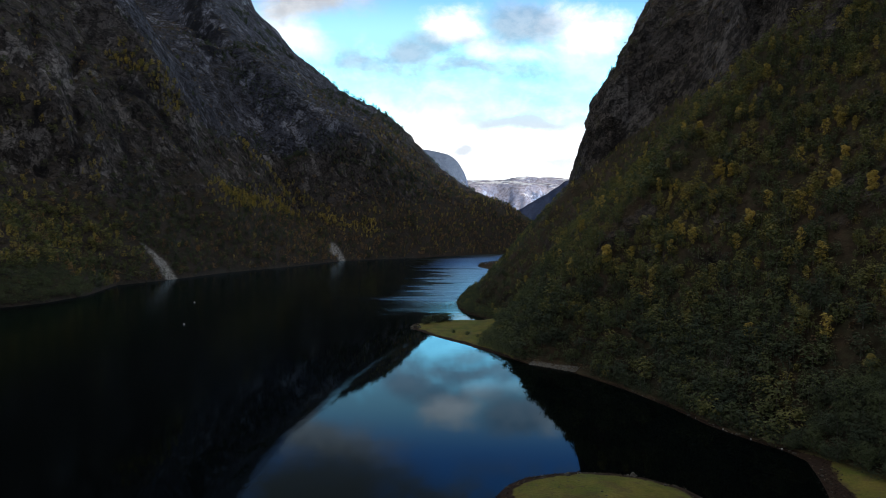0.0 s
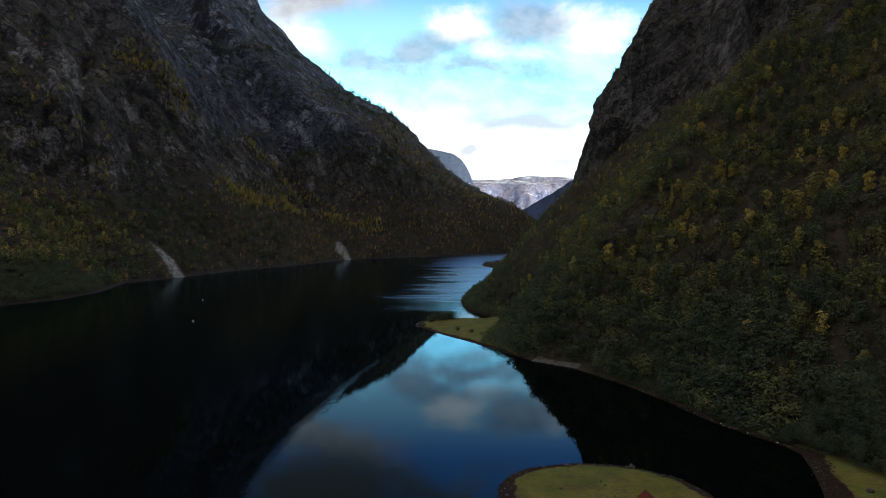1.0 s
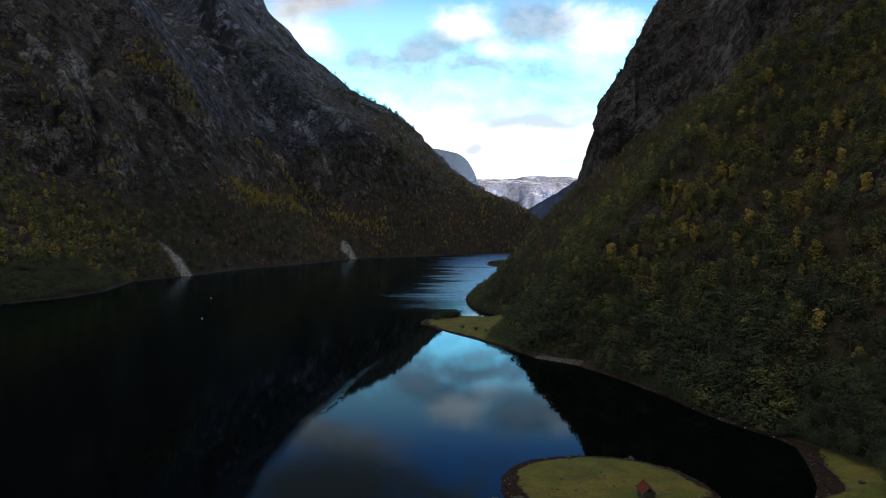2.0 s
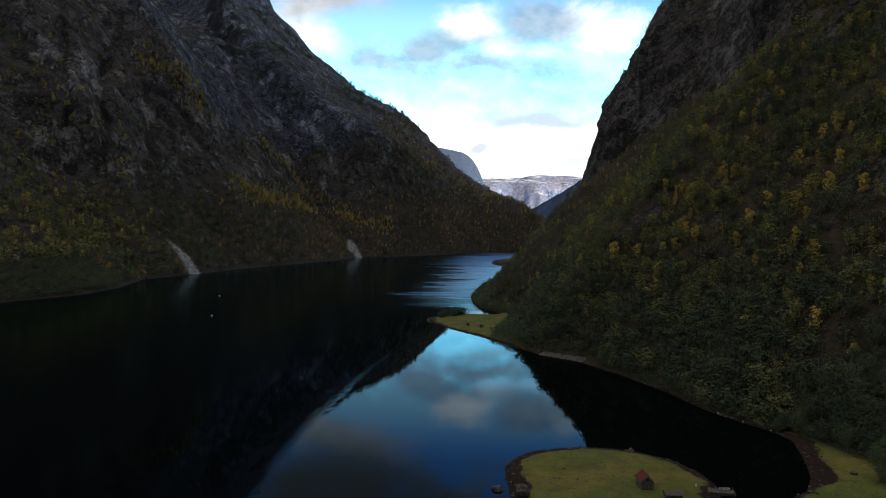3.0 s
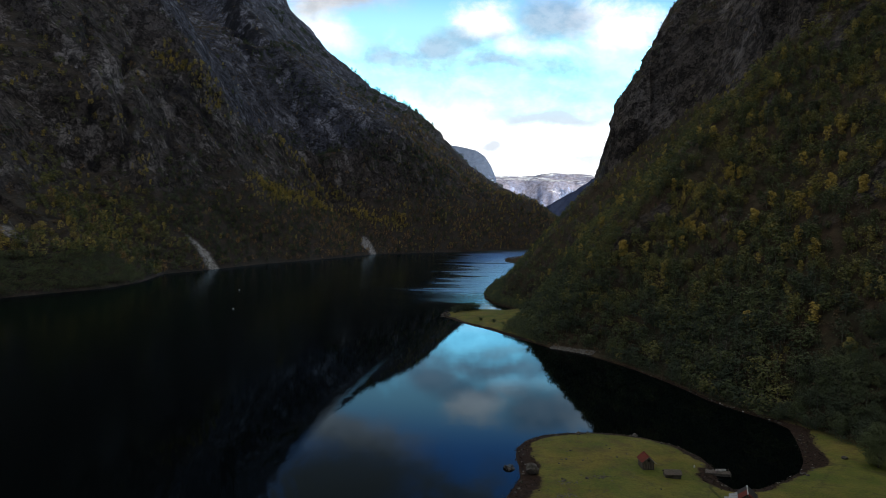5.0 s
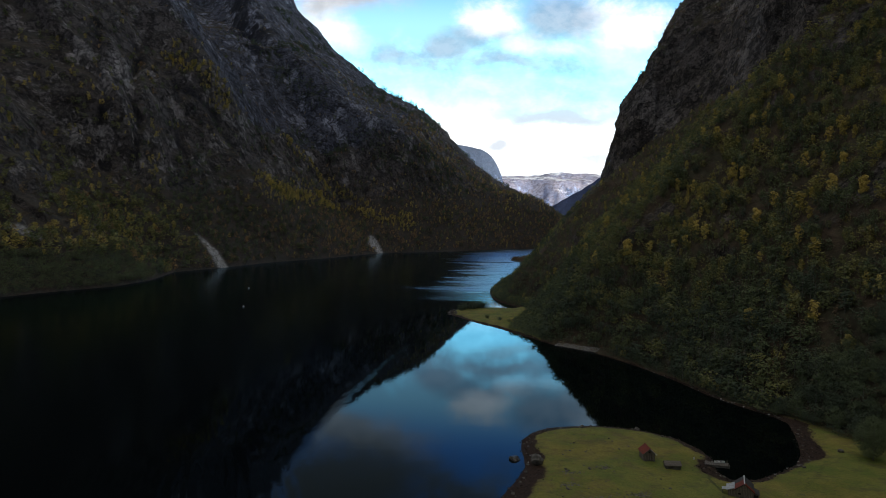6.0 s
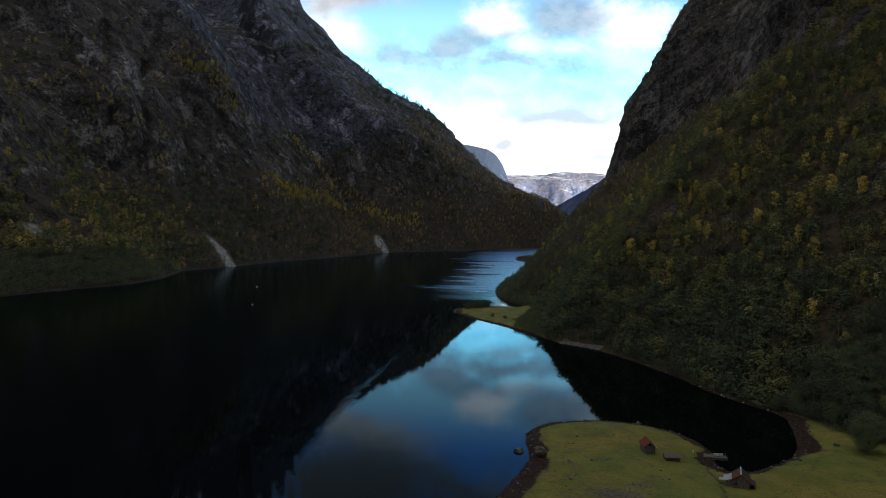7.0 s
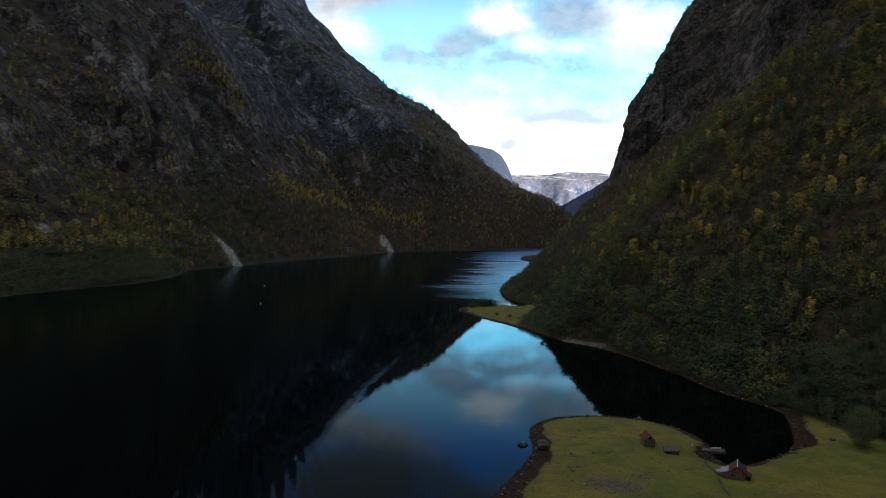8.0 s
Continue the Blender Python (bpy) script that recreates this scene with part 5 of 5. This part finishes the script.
def pebbles(name, label, x, y, z, size, seed, mat=None):
    """Many small stones in one object."""
    rng = np.random.default_rng(seed)
    base = np.array([(1, 0, 0), (0, 1, 0), (-1, 0, 0), (0, -1, 0), (0, 0, 0.8), (0, 0, -0.8)]) * 0.5
    tri = np.array([(0, 1, 4), (1, 2, 4), (2, 3, 4), (3, 0, 4), (1, 0, 5), (2, 1, 5), (3, 2, 5), (0, 3, 5)])
    count = len(x)
    turn = rng.uniform(0, 6.28, count)
    v = base[None] * (1 + 0.45 * rng.uniform(-1, 1, (count, 6, 1))) * size[:, None, None]
    c, s = np.cos(turn)[:, None], np.sin(turn)[:, None]
    v = np.stack([v[..., 0] * c - v[..., 1] * s + x[:, None], v[..., 0] * s + v[..., 1] * c + y[:, None], v[..., 2] * 0.8 + (z + 0.15 * size)[:, None]], -1).reshape(-1, 3)
    f = (tri[None] + 6 * np.arange(count)[:, None, None]).reshape(-1, 3)
    me = bpy.data.meshes.new(name)
    me.from_pydata(v.tolist(), [], f.tolist())
    me.materials.append(mat or PEBBLE)
    return tagged(new(name, me), label, "stones", kind="stuff")


x, y, rng2 = scatter(-22, 100, 60, 430, 0.75, 81)
z, info = east_height(x, y, True)
mask = east_masks(x, y, z, info)["beach"] * (0.5 + 0.5 * smooth(rough(x, y, 6.0, 3, 231), -0.3, 0.3))
keep = (rng2.random(len(x)) < 0.85 * mask) & (z > -0.32)
pebbles("beach_stones", "dark shingle with scattered pale stones along the shore", x[keep], y[keep], z[keep], rng2.uniform(0.18, 0.62, keep.sum()), 82)
rng2 = np.random.default_rng(83)
spots = np.concatenate([rng2.normal(size=(2200, 2)) * (3.2, 2.0) + (28.0, 102.5), rng2.normal(size=(160, 2)) * (1.3, 0.8) + (34.5, 108), rng2.normal(size=(90, 2)) * (1.1, 0.7) + (21.5, 121), rng2.normal(size=(90, 2)) * (1.2, 0.7) + (20.5, 113.5), rng2.normal(size=(60, 2)) * (0.9, 0.6) + (30, 124.6), rng2.normal(size=(80, 2)) * (12, 14) + (32, 122)])
z, info = east_height(spots[:, 0], spots[:, 1], True)
keep = info["shore"] > 3
pebbles("clearance_stones", "heap of grey field stones cleared from the meadow", spots[keep, 0], spots[keep, 1], z[keep] - 0.05, 0.13 + 0.40 * rng2.random(keep.sum()) ** 1.6, 84, FIELD)

# the landing stage, the rowing boat on it and a marker stone
pier = thing("landing_stage", 57.0, 132.8, -8, "short stone and plank landing stage at the cove", "jetty", 0.0)
pier.location.z = 0.0
part("stone_base", block(-1.2, 4.6, -1.0, 1.0, -1.2, 0.55, 0.12), STONE, pier, "dry stone base")
for k in range(9):
    part("plank", block(-0.9 + 0.62 * k, -0.33 + 0.62 * k, -1.15, 1.15, 0.56, 0.66, 0.015), BOARDS, pier)
for y in (-1.0, 1.0):
    part("mooring_post", block(4.2, 4.4, y - 0.1, y + 0.1, -1.0, 1.25), BOARDS, pier)
boat = new("rowing_boat")
boat.matrix_basis = pose(59.6, 132.9, 0.68, 0, 0, 8)
tagged(boat, "small white rowing boat pulled up on the landing stage", "boat")
bm = bmesh.new()
rings = []
for k in range(9):
    s = -1 + 2 * k / 8
    half = 0.52 * max(0.04, 1 - abs(s) ** 2.6) if s > 0 else 0.52 * (1 - 0.35 * abs(s) ** 3)
    rings.append([bm.verts.new((1.3 * s, side * half * w, h + 0.12 * s * s)) for side, w, h in ((-1, 1.0, 0.42), (-1, 0.75, 0.14), (-1, 0.15, 0.0), (1, 0.15, 0.0), (1, 0.75, 0.14), (1, 1.0, 0.42))])
for a, b in zip(rings[:-1], rings[1:]):
    for k in range(5):
        bm.faces.new((a[k], a[k + 1], b[k + 1], b[k]))
bm.faces.new(rings[0]), bm.faces.new(rings[-1])
bmesh.ops.solidify(bm, geom=bm.faces, thickness=0.035)
part("hull", bm, BUOY, boat)
for x in (-0.6, 0.35):
    part("thwart", block(x - 0.12, x + 0.12, -0.44, 0.44, 0.30, 0.34, 0.01), BOARDS, boat, "plank seat")
pale_stone = STONES[5].copy()
pale_stone.materials[0] = TRIM
marker = new("marker_stone", pale_stone)
marker.matrix_basis = Matrix.LocRotScale((53.8, 134.3, ground_at(53.8, 134.3) + 0.25), Euler((0, 0.1, 0.4)), (0.38, 0.36, 1.1))
tagged(marker, "pale upright stone beside the path", "stone")

# two white buoys far out on the water
for x, y in ((-175.9, 482.0), (-145.4, 382.0)):
    bm = bmesh.new()
    bmesh.ops.create_icosphere(bm, subdivisions=2, radius=0.55)
    for v in bm.verts:
        v.co.z *= 1.15
    float_ob = part("buoy", bm, BUOY, None, "round white buoy floating on dark water")
    float_ob.matrix_basis = pose(x, y, 0.25)
    tagged(float_ob, category="buoy", group="buoys")
    bm = bmesh.new()
    bmesh.ops.create_cone(bm, cap_ends=True, segments=8, radius1=0.09, radius2=0.09, depth=0.3)
    part("mooring_eye", bm, DARK, float_ob, "dark mooring eye", pose(0, 0, 0.72))

# the broad tree in the meadow and bushes on the spit
single = tree_thing("meadow_tree", 411, "round", 0.24, 9000, 0.021, "broad dark green tree standing alone on the meadow")
single.matrix_basis = Matrix.LocRotScale((98.3, 136.8, ground_at(98.3, 136.8)), Euler((0, 0, 1)), (9.6, 9.6, 11.0))
single["group"] = "meadow trees"
rng = random.Random(5)
shrub = tree_thing("shrub", 421, "bush", 0.06, 160, 0.10, "low dark green shrub on the grassy spit")
shrub["group"], shrub["category"] = "shrubs on the spit", "shrub"
first = True
for k in range(26):
    s = rng.random()
    if k < 18:
        x, y = -12 + 15 * s + rng.gauss(0, 0.8), 389 + 10 * s + rng.gauss(0, 2.0)
    else:
        x, y = rng.choice(((6, 356), (9, 352), (13, 349), (2, 364), (18, 343), (21, 337), (24, 331), (27, 325)))
    h = rng.uniform(2.8, 5.0) if k < 18 else rng.uniform(1.3, 2.4)
    m = Matrix.LocRotScale((x, y, ground_at(x, y) - 0.1), Euler((0, 0, rng.uniform(0, 6))), (h * 1.25, h * 1.25, h))
    ob = shrub if first else copy_thing(shrub, pose(0, 0, 0))
    ob.matrix_basis, first = m, False
for k in range(14):
    boulder(-16 + rng.gauss(0, 2.2), 377 + rng.gauss(0, 5.0), rng.uniform(0.8, 1.9), 200 + k, "pale rock at the tip of the spit", "rocks on the spit", 0.15)


# pale stones where the wood meets the water
rng = random.Random(79)
for k in range(30):
    a, b = rng.choice(list(zip(EAST_SHORE[31:39], EAST_SHORE[32:40])))
    s, inn = rng.random(), rng.uniform(0.1, 0.9)
    dx, dy = b[0] - a[0], b[1] - a[1]
    far = math.hypot(dx, dy)
    ob = boulder(a[0] + s * dx + dy / far * inn, a[1] + s * dy - dx / far * inn, rng.uniform(0.35, 0.85), 120 + k, "pale stone at the waterline below the wood", "stones below the wood", 0.14)
    if k % 9 == 0:
        ob.data = pale_stone

# tussocks and low juniper in the grass
x, y, rng2 = scatter(-4, 130, 60, 200, 1.25, 85)
z, info = east_height(x, y, True)
mask = east_masks(x, y, z, info)["meadow"]
keep = (rng2.random(len(x)) < 0.22 * mask * smooth(rough(x, y, 14.0, 4, 233), -0.2, 0.4))
x, y, z = x[keep], y[keep], z[keep]
wood("grass_tussocks", "coarse brown and green tussocks in the meadow", "grass", spots_of(x, y, z - 0.03, rng2.uniform(0.10, 0.22, len(x)), rng2.uniform(2.0, 4.2, len(x)), 0.35 + 0.35 * rough(x, y, 20.0, 3, 235) + 0.2 * rng2.normal(size=len(x)), rng2), ("bush", "bush"), 14, 0.42, HEATH, 86, False)
x, y, rng2 = scatter(-20, 33, 300, 425, 1.6, 87)
z, info = east_height(x, y, True)
keep = rng2.random(len(x)) < 0.2 * east_masks(x, y, z, info)["meadow"]
x, y, z = x[keep], y[keep], z[keep]
wood("spit_tussocks", "coarse grass tussocks on the spit", "grass", spots_of(x, y, z - 0.03, rng2.uniform(0.15, 0.35, len(x)), rng2.uniform(1.8, 3.4, len(x)), rng2.uniform(0, 0.7, len(x)), rng2), ("bush", "bush"), 12, 0.42, HEATH, 88, False)

# stones along the western waterline
x, y, rng2 = scatter(-330, 120, 340, 1290, 2.0, 89)
z, info = west_height(x, y, True)
keep = (np.abs(info["shore"] - 0.8) < 1.3) & (rng2.random(len(x)) < 0.75 * smooth(rough(x, y, 45.0, 3, 237), -0.1, 0.3))
x, y, z = x[keep], y[keep], z[keep]
pebbles("western_shore_stones", "pale stones along the far waterline", x, y, np.maximum(z, 0.0), rng2.uniform(0.6, 1.5, len(x)), 90, STONE)

rng2 = np.random.default_rng(91)
s_along, inland = rng2.random(1600), rng2.uniform(0.3, 4.6, 1600)
x, y = 36.0 + 17.0 * s_along + inland * 0.62, 284.5 - 14.5 * s_along + inland * 0.78
SHORE_GRAVEL, n = material("pale_gravel")
n.surface(n.mix(n.add("ShaderNodeNewGeometry", out=8), (0.10, 0.095, 0.088), (0.30, 0.29, 0.27)), 0.9)
pebbles("pale_shingle", "pale grey shingle bank at the foot of the wood", x, y, east_height(x, y), rng2.uniform(0.3, 0.75, 1600), 92, SHORE_GRAVEL)
